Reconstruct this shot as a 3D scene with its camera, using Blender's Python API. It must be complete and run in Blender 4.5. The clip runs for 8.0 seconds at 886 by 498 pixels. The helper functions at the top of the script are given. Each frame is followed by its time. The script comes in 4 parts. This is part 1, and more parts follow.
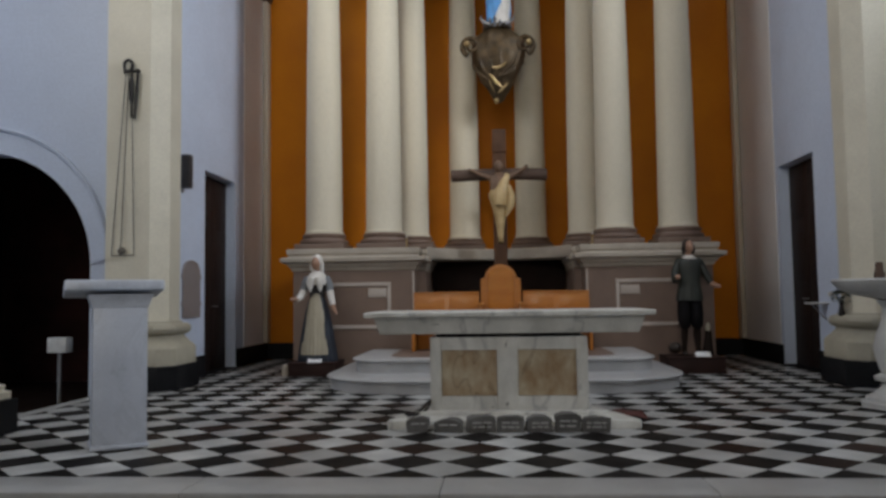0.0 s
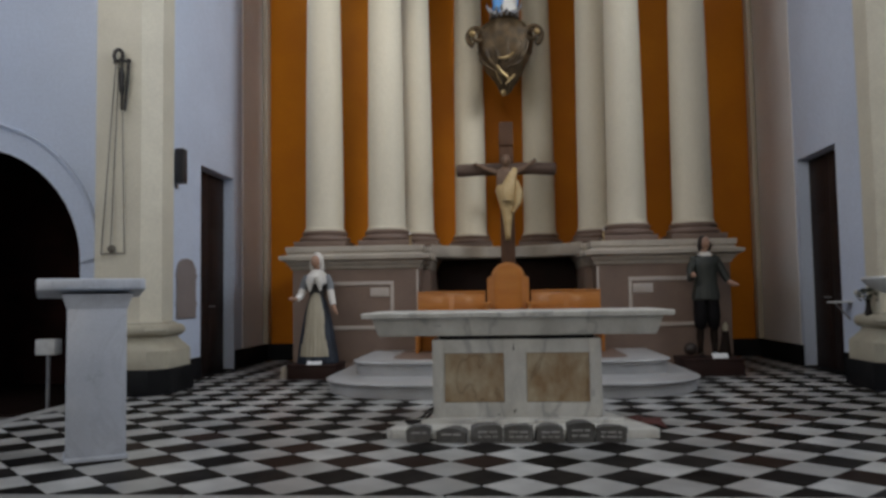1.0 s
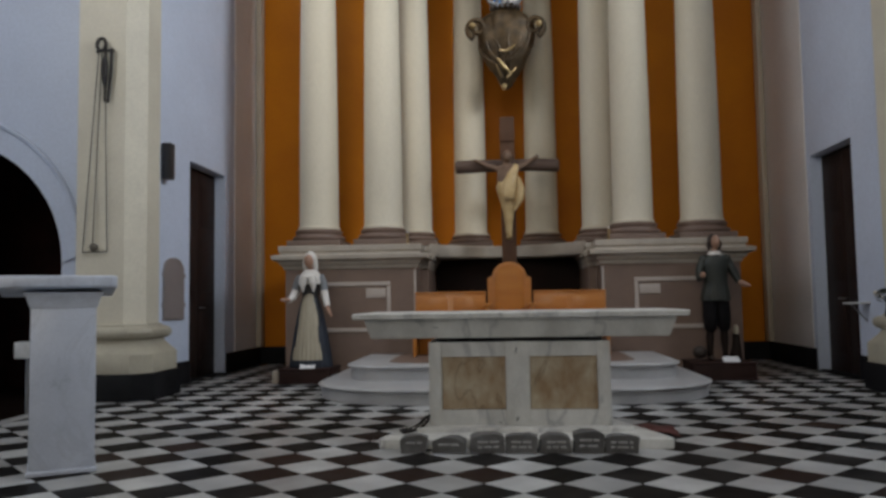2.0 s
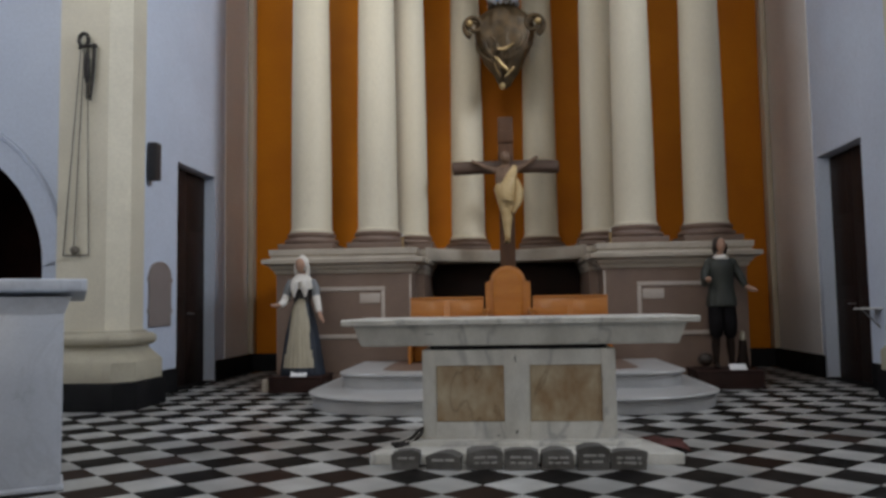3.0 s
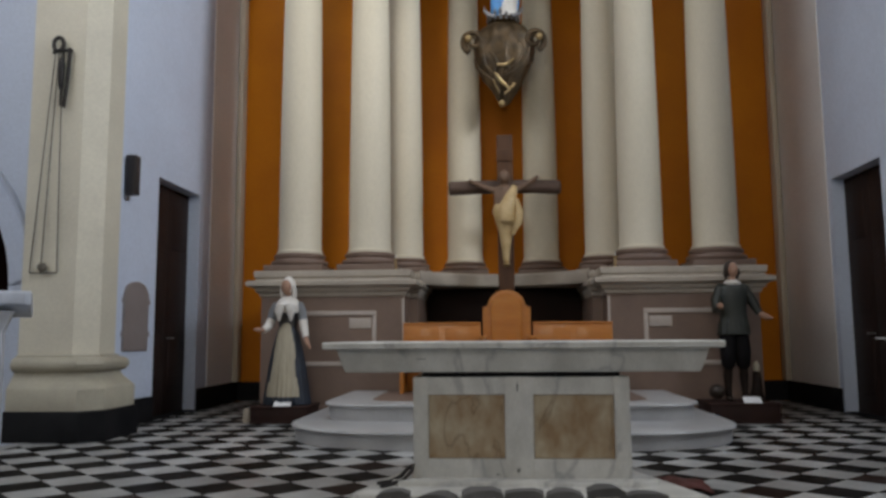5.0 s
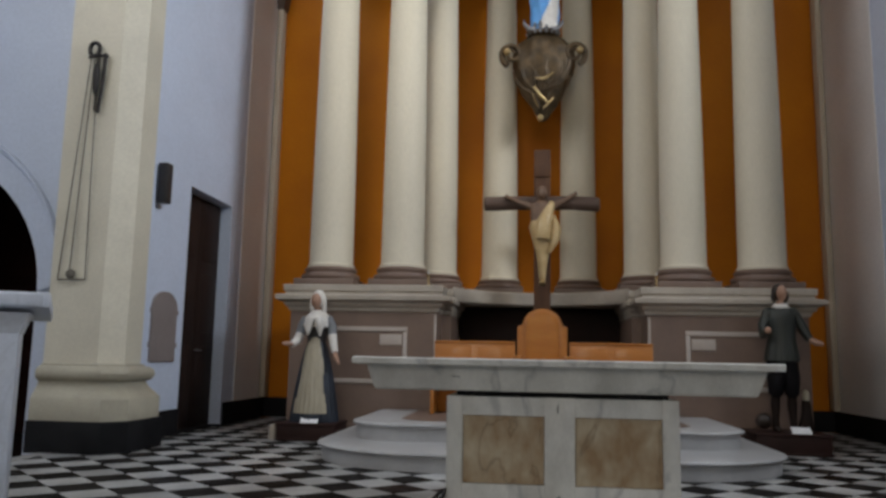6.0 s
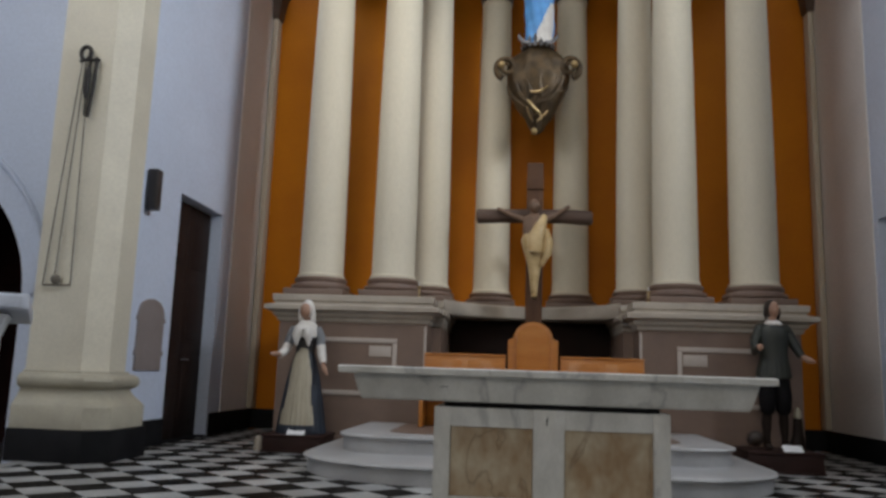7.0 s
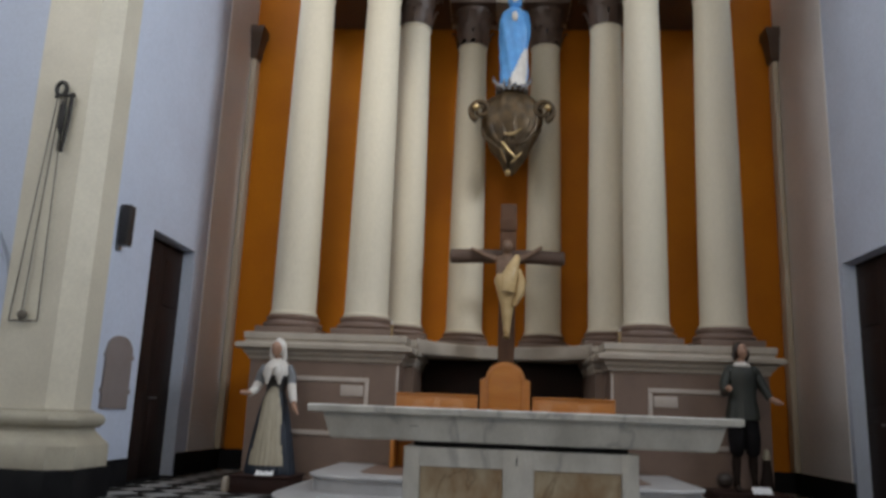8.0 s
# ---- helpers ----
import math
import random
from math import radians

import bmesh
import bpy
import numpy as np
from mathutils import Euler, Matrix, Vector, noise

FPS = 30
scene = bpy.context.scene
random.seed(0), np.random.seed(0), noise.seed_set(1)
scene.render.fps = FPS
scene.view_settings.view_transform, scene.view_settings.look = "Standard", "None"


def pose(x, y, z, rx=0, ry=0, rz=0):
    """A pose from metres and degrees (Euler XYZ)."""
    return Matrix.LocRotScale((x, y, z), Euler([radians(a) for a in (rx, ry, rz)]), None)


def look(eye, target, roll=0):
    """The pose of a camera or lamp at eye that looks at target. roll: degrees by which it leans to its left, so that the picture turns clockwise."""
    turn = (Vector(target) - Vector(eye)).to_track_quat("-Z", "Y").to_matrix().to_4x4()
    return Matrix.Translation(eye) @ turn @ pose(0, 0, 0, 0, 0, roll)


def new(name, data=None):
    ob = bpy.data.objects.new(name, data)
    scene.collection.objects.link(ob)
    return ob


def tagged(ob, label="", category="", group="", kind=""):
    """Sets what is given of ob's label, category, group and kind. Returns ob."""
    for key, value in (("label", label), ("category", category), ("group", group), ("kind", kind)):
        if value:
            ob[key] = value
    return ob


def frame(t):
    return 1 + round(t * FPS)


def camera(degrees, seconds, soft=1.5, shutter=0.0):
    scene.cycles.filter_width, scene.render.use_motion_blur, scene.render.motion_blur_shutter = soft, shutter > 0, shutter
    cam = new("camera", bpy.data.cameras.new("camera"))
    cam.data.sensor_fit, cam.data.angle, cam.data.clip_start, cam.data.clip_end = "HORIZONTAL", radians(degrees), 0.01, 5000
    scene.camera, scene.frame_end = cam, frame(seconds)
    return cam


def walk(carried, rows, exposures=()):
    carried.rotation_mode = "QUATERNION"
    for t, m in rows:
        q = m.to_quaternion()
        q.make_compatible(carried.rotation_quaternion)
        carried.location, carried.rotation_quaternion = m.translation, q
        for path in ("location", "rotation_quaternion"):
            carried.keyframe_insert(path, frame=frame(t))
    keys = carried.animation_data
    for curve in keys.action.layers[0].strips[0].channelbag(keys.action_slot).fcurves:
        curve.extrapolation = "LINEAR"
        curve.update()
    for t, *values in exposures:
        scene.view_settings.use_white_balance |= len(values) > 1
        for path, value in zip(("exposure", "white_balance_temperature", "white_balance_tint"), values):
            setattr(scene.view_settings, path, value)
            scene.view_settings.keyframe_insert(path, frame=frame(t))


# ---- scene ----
cam = camera(59.5, 8.0, soft=3.0, shutter=0.5)
PATH = [
    (0, (0.152, -5.222, 1.135), (0.016, -3.231, 1.261), -0.8),
    (0.5, (0.135, -4.988, 1.14), (-0.008, -2.997, 1.264), -0.9),
    (1, (0.162, -4.751, 1.138), (0.006, -2.761, 1.262), -0.9),
    (1.5, (0.151, -4.507, 1.118), (-0.006, -2.517, 1.245), -0.9),
    (3, (0.149, -3.933, 1.102), (-0.003, -1.944, 1.249), -0.9),
    (3.5, (0.135, -3.746, 1.098), (-0.008, -1.757, 1.256), -1.0),
    (4, (0.145, -3.605, 1.077), (0.010, -1.618, 1.253), -0.9),
    (5.5, (0.074, -3.188, 1.024), (-0.092, -1.211, 1.277), 0.4),
    (6, (0.042, -3.052, 1.005), (-0.177, -1.084, 1.284), 1.1),
    (6.5, (0.041, -3.006, 0.977), (-0.184, -1.042, 1.279), 1.6),
    (7, (0.053, -2.972, 0.971), (-0.148, -1.008, 1.289), 1.9),
    (7.5, (0.059, -2.959, 0.969), (-0.112, -0.994, 1.301), 2.1),
    (8, (0.078, -3.011, 0.963), (-0.061, -1.061, 1.383), 2.2),
]
walk(cam, [(t, look(eye, target, roll)) for t, eye, target, roll in PATH], [(0, -0.13), (1.5, -0.13), (3.5, -0.01), (6.5, -0.01), (8, 0.03)])

# ---- world and light ----
world = bpy.data.worlds.new("world")
scene.world = world
world.use_nodes = True
wn = world.node_tree.nodes
sky = wn.new("ShaderNodeTexSky")
sky.sky_type, sky.sun_disc, sky.sun_elevation, sky.sun_rotation = "NISHITA", False, radians(48), radians(200)
world.node_tree.links.new(sky.outputs[0], wn["Background"].inputs[0])
wn["Background"].inputs[1].default_value = 0.1
sun = new("sun", bpy.data.lights.new("sun", "SUN"))
sun.data.energy, sun.data.angle, sun.data.color = 1.0, radians(10), (1, 0.96, 0.9)
sun.matrix_world = look((0, -20, 30), (0, 0, 0))


def window_light(name, eye, target, w, h, power, colour):
    d = bpy.data.lights.new(name, "AREA")
    d.shape, d.size, d.size_y, d.energy, d.color = "RECTANGLE", w, h, power, colour
    ob = new(name, d)
    ob.matrix_world = look(eye, target)
    return ob


# area lamps standing in for daylight, in unseen openings of nave, chancel and crossing
window_light("light_entrance_fill", (-1.2, -13.8, 6.6), (-1.2, 8, 5.5), 5.0, 5.0, 310, (1.0, 0.90, 0.72))
window_light("light_clerestory_left", (-6.8, -0.4, 8.3), (4.7, 6, 6.5), 6.0, 2.6, 235, (0.97, 0.96, 0.95))
window_light("light_clerestory_right", (8.8, 0.6, 8.6), (-4.3, 5.5, 4.5), 2.8, 2.6, 860, (0.86, 0.92, 1.0))
window_light("light_chancel_window_left", (-4.4, 7.16, 9.4), (4.7, 6.6, 5.5), 1.3, 2.2, 110, (0.84, 0.91, 1.0))
window_light("light_chancel_window_right", (4.8, 6.9, 9.4), (-4.3, 6.0, 3.5), 1.3, 2.2, 45, (0.84, 0.91, 1.0))
window_light("light_overhead_fill", (-1.5, 2.8, 11.8), (-1.5, 3.2, 0), 2.8, 2.8, 75, (0.95, 0.96, 1.0))


# ---- materials ----
def material(name, base, second=None, scale=3.0, rough=0.6, metal=0.0, bump=0.15, grain=60.0, mix=0.5, stretch=(1, 1, 1), vary=0.0, island=False, spec=0.5, coat=0.0, veins=None, detail=6.0):
    """Base colour broken by a large and a fine noise, with relief; vary: spread between pieces."""
    m = bpy.data.materials.new(name)
    m.use_nodes = True
    n, l = m.node_tree.nodes, m.node_tree.links
    b = n["Principled BSDF"]
    b.inputs["Roughness"].default_value, b.inputs["Metallic"].default_value = rough, metal
    b.inputs["Specular IOR Level"].default_value, b.inputs["Coat Weight"].default_value = spec, coat
    co = n.new("ShaderNodeTexCoord")
    mp = n.new("ShaderNodeMapping")
    mp.inputs["Scale"].default_value = stretch
    l.new(co.outputs["Object"], mp.inputs["Vector"])
    big = n.new("ShaderNodeTexNoise")
    big.inputs["Scale"].default_value, big.inputs["Detail"].default_value, big.inputs["Roughness"].default_value = scale, detail, 0.6
    fine = n.new("ShaderNodeTexNoise")
    fine.inputs["Scale"].default_value, fine.inputs["Detail"].default_value = grain, 3
    l.new(mp.outputs[0], big.inputs["Vector"])
    l.new(mp.outputs[0], fine.inputs["Vector"])
    second = second or tuple(c * 0.72 for c in base)
    ramp = n.new("ShaderNodeValToRGB")
    ramp.color_ramp.elements[0].position, ramp.color_ramp.elements[1].position = 0.5 - 0.25 * mix - 0.03, 0.5 + 0.25
    ramp.color_ramp.elements[0].color, ramp.color_ramp.elements[1].color = (*second, 1), (*base, 1)
    l.new(big.outputs[0], ramp.inputs[0])
    colour = ramp.outputs[0]
    if veins:
        wave = n.new("ShaderNodeTexNoise")
        wave.inputs["Scale"].default_value, wave.inputs["Detail"].default_value, wave.inputs["Distortion"].default_value = veins[1], 8, 1.4
        l.new(mp.outputs[0], wave.inputs["Vector"])
        line = n.new("ShaderNodeValToRGB")
        e = line.color_ramp.elements
        e[0].position, e[1].position = 0.47, 0.53
        e[0].color, e[1].color = (0, 0, 0, 1), (0, 0, 0, 1)
        mid = e.new(0.5)
        mid.color = (veins[2],) * 3 + (1,)
        l.new(wave.outputs[0], line.inputs[0])
        mx = n.new("ShaderNodeMix")
        mx.data_type = "RGBA"
        l.new(line.outputs[0], mx.inputs[0])
        l.new(colour, mx.inputs[6])
        mx.inputs[7].default_value = (*veins[0], 1)
        colour = mx.outputs[2]
    hsv = n.new("ShaderNodeHueSaturation")
    l.new(colour, hsv.inputs["Color"])
    add = n.new("ShaderNodeMath")
    add.operation = "MULTIPLY_ADD"
    l.new(fine.outputs[0], add.inputs[0])
    add.inputs[1].default_value, add.inputs[2].default_value = 0.24, 0.88
    last = add.outputs[0]
    if vary:
        src = n.new("ShaderNodeNewGeometry").outputs["Random Per Island"] if island else n.new("ShaderNodeObjectInfo").outputs["Random"]
        v = n.new("ShaderNodeMath")
        v.operation = "MULTIPLY_ADD"
        l.new(src, v.inputs[0])
        v.inputs[1].default_value, v.inputs[2].default_value = vary, 1 - vary / 2
        w = n.new("ShaderNodeMath")
        w.operation = "MULTIPLY"
        l.new(last, w.inputs[0])
        l.new(v.outputs[0], w.inputs[1])
        last = w.outputs[0]
    l.new(last, hsv.inputs["Value"])
    l.new(hsv.outputs[0], b.inputs["Base Color"])
    r = n.new("ShaderNodeMath")
    r.operation = "MULTIPLY_ADD"
    l.new(big.outputs[0], r.inputs[0])
    r.inputs[1].default_value, r.inputs[2].default_value = 0.25, rough - 0.125
    l.new(r.outputs[0], b.inputs["Roughness"])
    if bump:
        bp = n.new("ShaderNodeBump")
        bp.inputs["Strength"].default_value, bp.inputs["Distance"].default_value = bump, 0.01
        l.new(fine.outputs[0], bp.inputs["Height"])
        l.new(bp.outputs[0], b.inputs["Normal"])
    return m


M_wall = material("pale_blue_plaster", (0.62, 0.68, 0.80), (0.55, 0.60, 0.71), 0.7, 0.75, bump=0.12, grain=25)
M_warm = material("warm_grey_plaster", (0.80, 0.77, 0.74), (0.72, 0.69, 0.665), 0.9, 0.75, bump=0.12, grain=25)
M_cream = material("cream_plaster", (0.69, 0.64, 0.51), (0.58, 0.535, 0.425), 1.2, 0.55, bump=0.1, grain=30)
M_base = material("dull_stone_base_paint", (0.44, 0.405, 0.31), (0.34, 0.31, 0.24), 2.0, 0.6, bump=0.1, grain=30)
M_shaft = material("cream_shaft_paint", (0.68, 0.615, 0.48), (0.63, 0.565, 0.435), 1.2, 0.62, spec=0.3, bump=0.03, grain=75, stretch=(1, 1, 0.2))
M_ochre = material("ochre_wall_paint", (0.53, 0.172, 0.002), (0.43, 0.130, 0.002), 0.8, 0.6, spec=0.2, bump=0.12, grain=25)
M_taupe = material("taupe_marbled_paint", (0.215, 0.143, 0.106), (0.162, 0.107, 0.08), 2.0, 0.5, bump=0.08, grain=40)
M_taupe_dark = material("brown_capital_paint", (0.105, 0.064, 0.045), (0.065, 0.04, 0.029), 4.0, 0.5, bump=0.25, grain=30)
M_ledge = material("grey_cream_moulding", (0.50, 0.44, 0.36), (0.38, 0.33, 0.27), 2.5, 0.5, bump=0.1, grain=40)
M_trim = material("cream_trim_paint", (0.50, 0.43, 0.37), (0.42, 0.36, 0.31), 3.0, 0.5, bump=0.08)
M_marble = material("white_marble", (0.57, 0.60, 0.66), (0.44, 0.47, 0.53), 2.2, 0.32, bump=0.03, veins=((0.34, 0.36, 0.40), 1.3, 0.28))
M_font = material("ivory_marble", (0.58, 0.58, 0.56), (0.46, 0.46, 0.45), 2.2, 0.35, bump=0.03, veins=((0.40, 0.40, 0.42), 1.6, 0.3))
M_altar = material("weathered_marble", (0.72, 0.71, 0.66), (0.47, 0.46, 0.42), 2.6, 0.38, bump=0.14, stretch=(1.3, 1.3, 0.7), veins=((0.18, 0.18, 0.19), 0.9, 0.45))
M_onyx = material("brown_onyx", (0.52, 0.45, 0.32), (0.29, 0.19, 0.10), 4.0, 0.35, bump=0.03, grain=14, detail=3.0, stretch=(1.3, 1.3, 0.8), mix=0.3, veins=((0.13, 0.085, 0.045), 2.2, 0.5))
M_pilaster = material("dull_cream_plaster", (0.56, 0.48, 0.37), (0.46, 0.39, 0.30), 1.2, 0.6, bump=0.1)
M_step = material("grey_step_marble", (0.49, 0.485, 0.475), (0.36, 0.355, 0.35), 2.0, 0.38, bump=0.05, veins=((0.40, 0.40, 0.41), 1.1, 0.3))
M_border = material("floor_border_marble", (0.36, 0.355, 0.34), (0.27, 0.265, 0.255), 2.0, 0.4, bump=0.06)
M_white_tile = material("white_marble_tile", (0.47, 0.47, 0.455), (0.30, 0.30, 0.29), 3.0, 0.32, spec=0.35, bump=0.03, vary=0.5)
M_black_tile = material("black_marble_tile", (0.009, 0.0088, 0.0086), (0.015, 0.013, 0.012), 3.0, 0.4, bump=0.03, vary=0.9, spec=0.018)
M_brown_tile = material("brown_black_marble_tile", (0.030, 0.017, 0.013), (0.018, 0.011, 0.009), 4.0, 0.42, bump=0.03, vary=0.6, spec=0.03)
M_white_rest = material("white_marble_tile_far", (0.47, 0.47, 0.455), (0.30, 0.30, 0.29), 3.0, 0.32, spec=0.35, bump=0.03, vary=0.5, island=True)
M_black_rest = material("black_marble_tile_far", (0.009, 0.0088, 0.0086), (0.015, 0.013, 0.012), 3.0, 0.4, bump=0.03, vary=0.9, spec=0.018, island=True)
M_grout = material("dark_grout", (0.05, 0.047, 0.045), None, 5, 0.9, spec=0.1)
M_skirt = material("black_skirting_and_recess", (0.008, 0.008, 0.009), (0.015, 0.015, 0.016), 2.0, 0.6, bump=0.05, spec=0.06)
M_door = material("dark_stained_wood", (0.026, 0.014, 0.011), (0.016, 0.009, 0.007), 3.0, 0.6, spec=0.25, bump=0.2, grain=40, stretch=(4, 4, 0.4))
M_oak = material("varnished_orange_wood", (0.50, 0.19, 0.03), (0.40, 0.14, 0.02), 2.5, 0.40, bump=0.03, grain=40, stretch=(1, 4, 4), coat=0.15)
M_oak_gloss = material("polished_orange_wood", (0.50, 0.19, 0.03), (0.42, 0.15, 0.022), 2.5, 0.18, bump=0.01, grain=40, stretch=(1, 4, 4), coat=0.6)
# near-black brown that carries the darkness of unlit recesses
M_void = material("dark_brown_shade", (0.020, 0.008, 0.005), (0.012, 0.005, 0.003), 3.0, 0.7, spec=0.2)
M_bronze = material("gilded_bronze", (0.14, 0.09, 0.042), (0.045, 0.03, 0.015), 7.0, 0.42, metal=0.5, bump=0.6, grain=35)
M_gold = material("bright_gilding", (0.62, 0.47, 0.25), (0.36, 0.25, 0.11), 8.0, 0.36, metal=0.8, bump=0.2, grain=30)
M_iron = material("black_iron", (0.02, 0.02, 0.02), (0.035, 0.03, 0.028), 12.0, 0.5, metal=0.6)
M_steel = material("grey_steel", (0.35, 0.35, 0.36), None, 8.0, 0.4, metal=0.8)
M_white = material("white_painted_metal", (0.72, 0.72, 0.70), None, 6.0, 0.45)
M_stone = material("dark_rough_stone", (0.15, 0.143, 0.135), (0.085, 0.082, 0.077), 7.0, 0.75, bump=0.5, grain=25, vary=0.5)
M_scratch = material("pale_cut_letters", (0.38, 0.37, 0.35), None, 12.0, 0.8)
M_paper = material("white_card", (0.80, 0.80, 0.80), (0.74, 0.74, 0.74), 5.0, 0.6, bump=0.02)
M_rope = material("grey_cord", (0.16, 0.14, 0.11), None, 20, 0.8)
M_log = material("mauve_brown_timber", (0.135, 0.088, 0.066), (0.075, 0.048, 0.036), 3.0, 0.6, spec=0.25, bump=0.2, stretch=(0.6, 3, 3))
M_beam = material("dark_brown_timber", (0.125, 0.062, 0.034), (0.075, 0.038, 0.022), 3.0, 0.65, spec=0.2, bump=0.2, stretch=(3, 3, 0.6))
M_skin = material("painted_flesh", (0.42, 0.24, 0.16), None, 8.0, 0.5)
M_carved = material("dark_stained_carving", (0.22, 0.13, 0.08), (0.13, 0.075, 0.045), 8.0, 0.5)
M_stocking = material("painted_brown_stocking", (0.02, 0.013, 0.010), None, 6.0, 0.7, spec=0.1)
M_gilt_cloth = material("gold_ochre_cloth", (0.64, 0.48, 0.25), (0.48, 0.33, 0.15), 7.0, 0.4, bump=0.2, grain=20)
M_linen = material("painted_white_linen", (0.76, 0.73, 0.68), (0.62, 0.58, 0.53), 8.0, 0.5)
M_apron = material("painted_beige_apron", (0.44, 0.39, 0.29), (0.33, 0.29, 0.21), 5.0, 0.5, stretch=(4, 4, 0.7))
M_navy = material("painted_navy_skirt", (0.018, 0.026, 0.042), (0.012, 0.017, 0.026), 5.0, 0.5)
M_bodice = material("painted_black_bodice", (0.03, 0.026, 0.026), None, 6.0, 0.5)
M_sleeve = material("painted_grey_blue_sleeve", (0.20, 0.21, 0.225), None, 6.0, 0.5)
M_green = material("painted_green_tunic", (0.026, 0.030, 0.022), (0.016, 0.018, 0.014), 6.0, 0.5)
M_breeches = material("painted_dark_breeches", (0.009, 0.008, 0.009), None, 6.0, 0.7, spec=0.1)
M_hair = material("painted_dark_hair", (0.03, 0.018, 0.012), None, 9.0, 0.5)
M_sky = material("painted_sky_blue_mantle", (0.13, 0.40, 0.78), (0.09, 0.28, 0.62), 6.0, 0.4)
M_plinth = material("dark_red_wood", (0.032, 0.014, 0.011), (0.02, 0.009, 0.007), 3.0, 0.6, spec=0.2)
M_tablet = material("mauve_stone_tablet", (0.29, 0.245, 0.23), (0.235, 0.195, 0.185), 3.0, 0.6)
M_leaf = material("dark_green_leaf", (0.035, 0.05, 0.032), None, 9.0, 0.5)
M_petal = material("cream_petal", (0.70, 0.66, 0.58), None, 9.0, 0.5)
M_red = material("dark_red_cloth", (0.13, 0.036, 0.03), (0.08, 0.025, 0.02), 9.0, 0.8)
M_ceiling = material("white_ceiling_plaster", (0.70, 0.69, 0.66), None, 0.6, 0.8)
M_nave = material("nave_floor_stone", (0.24, 0.23, 0.21), None, 1.5, 0.4)
# maroon darkened so that the chapel reads as unlit
M_maroon = material("shaded_maroon_chapel", (0.05, 0.018, 0.016), (0.02, 0.009, 0.008), 1.2, 0.9, spec=0.1)


# ---- mesh helpers ----
def link(name, bm, mats, parent=None, label="", smooth=0.0):
    me = bpy.data.meshes.new(name)
    bmesh.ops.recalc_face_normals(bm, faces=bm.faces)
    if smooth:
        for f in bm.faces:
            f.smooth = True
        for e in bm.edges:
            if len(e.link_faces) == 2 and e.calc_face_angle(0) > radians(smooth):
                e.smooth = False
    bm.to_mesh(me)
    bm.free()
    for m in mats if isinstance(mats, (list, tuple)) else [mats]:
        me.materials.append(m)
    ob = new(name, me)
    if parent:
        ob.parent = parent
    if label:
        ob["label"] = label
    return ob


def part(name, bm, mat, parent, label="", smooth=40.0):
    return link(name, bm, mat, parent, label, smooth)


def thing(name, at, label, category, group="", kind="", turn=0):
    ob = new(name)
    ob.empty_display_size = 0.1
    ob.matrix_world = pose(*at, 0, 0, turn)
    return tagged(ob, label, category, group, kind)


def box(x0, x1, y0, y1, z0, z1, bevel=0.0, bm=None, mi=0):
    bm = bm or bmesh.new()
    m = Matrix.Translation(((x0 + x1) / 2, (y0 + y1) / 2, (z0 + z1) / 2)) @ Matrix.Diagonal((x1 - x0, y1 - y0, z1 - z0, 1))
    g = bmesh.ops.create_cube(bm, size=1, matrix=m)
    vs = g["verts"]
    if mi:
        for f in {f for v in vs for f in v.link_faces}:
            f.material_index = mi
    if bevel:
        bmesh.ops.bevel(bm, geom=list({e for v in vs for e in v.link_edges}), offset=bevel, segments=2, affect="EDGES", profile=0.5)
    return bm


def lathe(profile, n=32, bm=None, at=(0, 0, 0), mi=0, squash=(1, 1), closed=True):
    """Turns (radius, height) pairs round z."""
    bm = bm or bmesh.new()
    rings = []
    for r, z in profile:
        rings.append([bm.verts.new((at[0] + squash[0] * r * math.cos(a), at[1] + squash[1] * r * math.sin(a), at[2] + z)) for a in (2 * math.pi * i / n for i in range(n))])
    for a, b in zip(rings, rings[1:]):
        for i in range(n):
            f = bm.faces.new((a[i], a[(i + 1) % n], b[(i + 1) % n], b[i]))
            f.material_index = mi
    if closed:
        for ring in (rings[0], rings[-1]):
            f = bm.faces.new(ring)
            f.material_index = mi
    return bm


def prism(points, z0, z1, bm=None, bevel=0.0, mi=0):
    """An upright block over a plan outline."""
    bm = bm or bmesh.new()
    lo = [bm.verts.new((x, y, z0)) for x, y in points]
    hi = [bm.verts.new((x, y, z1)) for x, y in points]
    fs = [bm.faces.new(lo), bm.faces.new(hi)]
    n = len(points)
    for i in range(n):
        fs.append(bm.faces.new((lo[i], lo[(i + 1) % n], hi[(i + 1) % n], hi[i])))
    for f in fs:
        f.material_index = mi
    if bevel:
        bmesh.ops.bevel(bm, geom=list(fs[1].edges), offset=bevel, segments=2, affect="EDGES", profile=0.5)
    return bm


def layered(outline, profile, bm=None):
    """A moulding: a plan outline, as a function of the overhang, swept up the (overhang, height) profile, and capped."""
    bm = bm or bmesh.new()
    rings = [[bm.verts.new((x, y, z)) for x, y in outline(o)] for o, z in profile]
    n = len(rings[0])
    for a, b in zip(rings, rings[1:]):
        for i in range(n):
            bm.faces.new((a[i], a[(i + 1) % n], b[(i + 1) % n], b[i]))
    bm.faces.new(rings[0])
    bm.faces.new(rings[-1])
    return bm


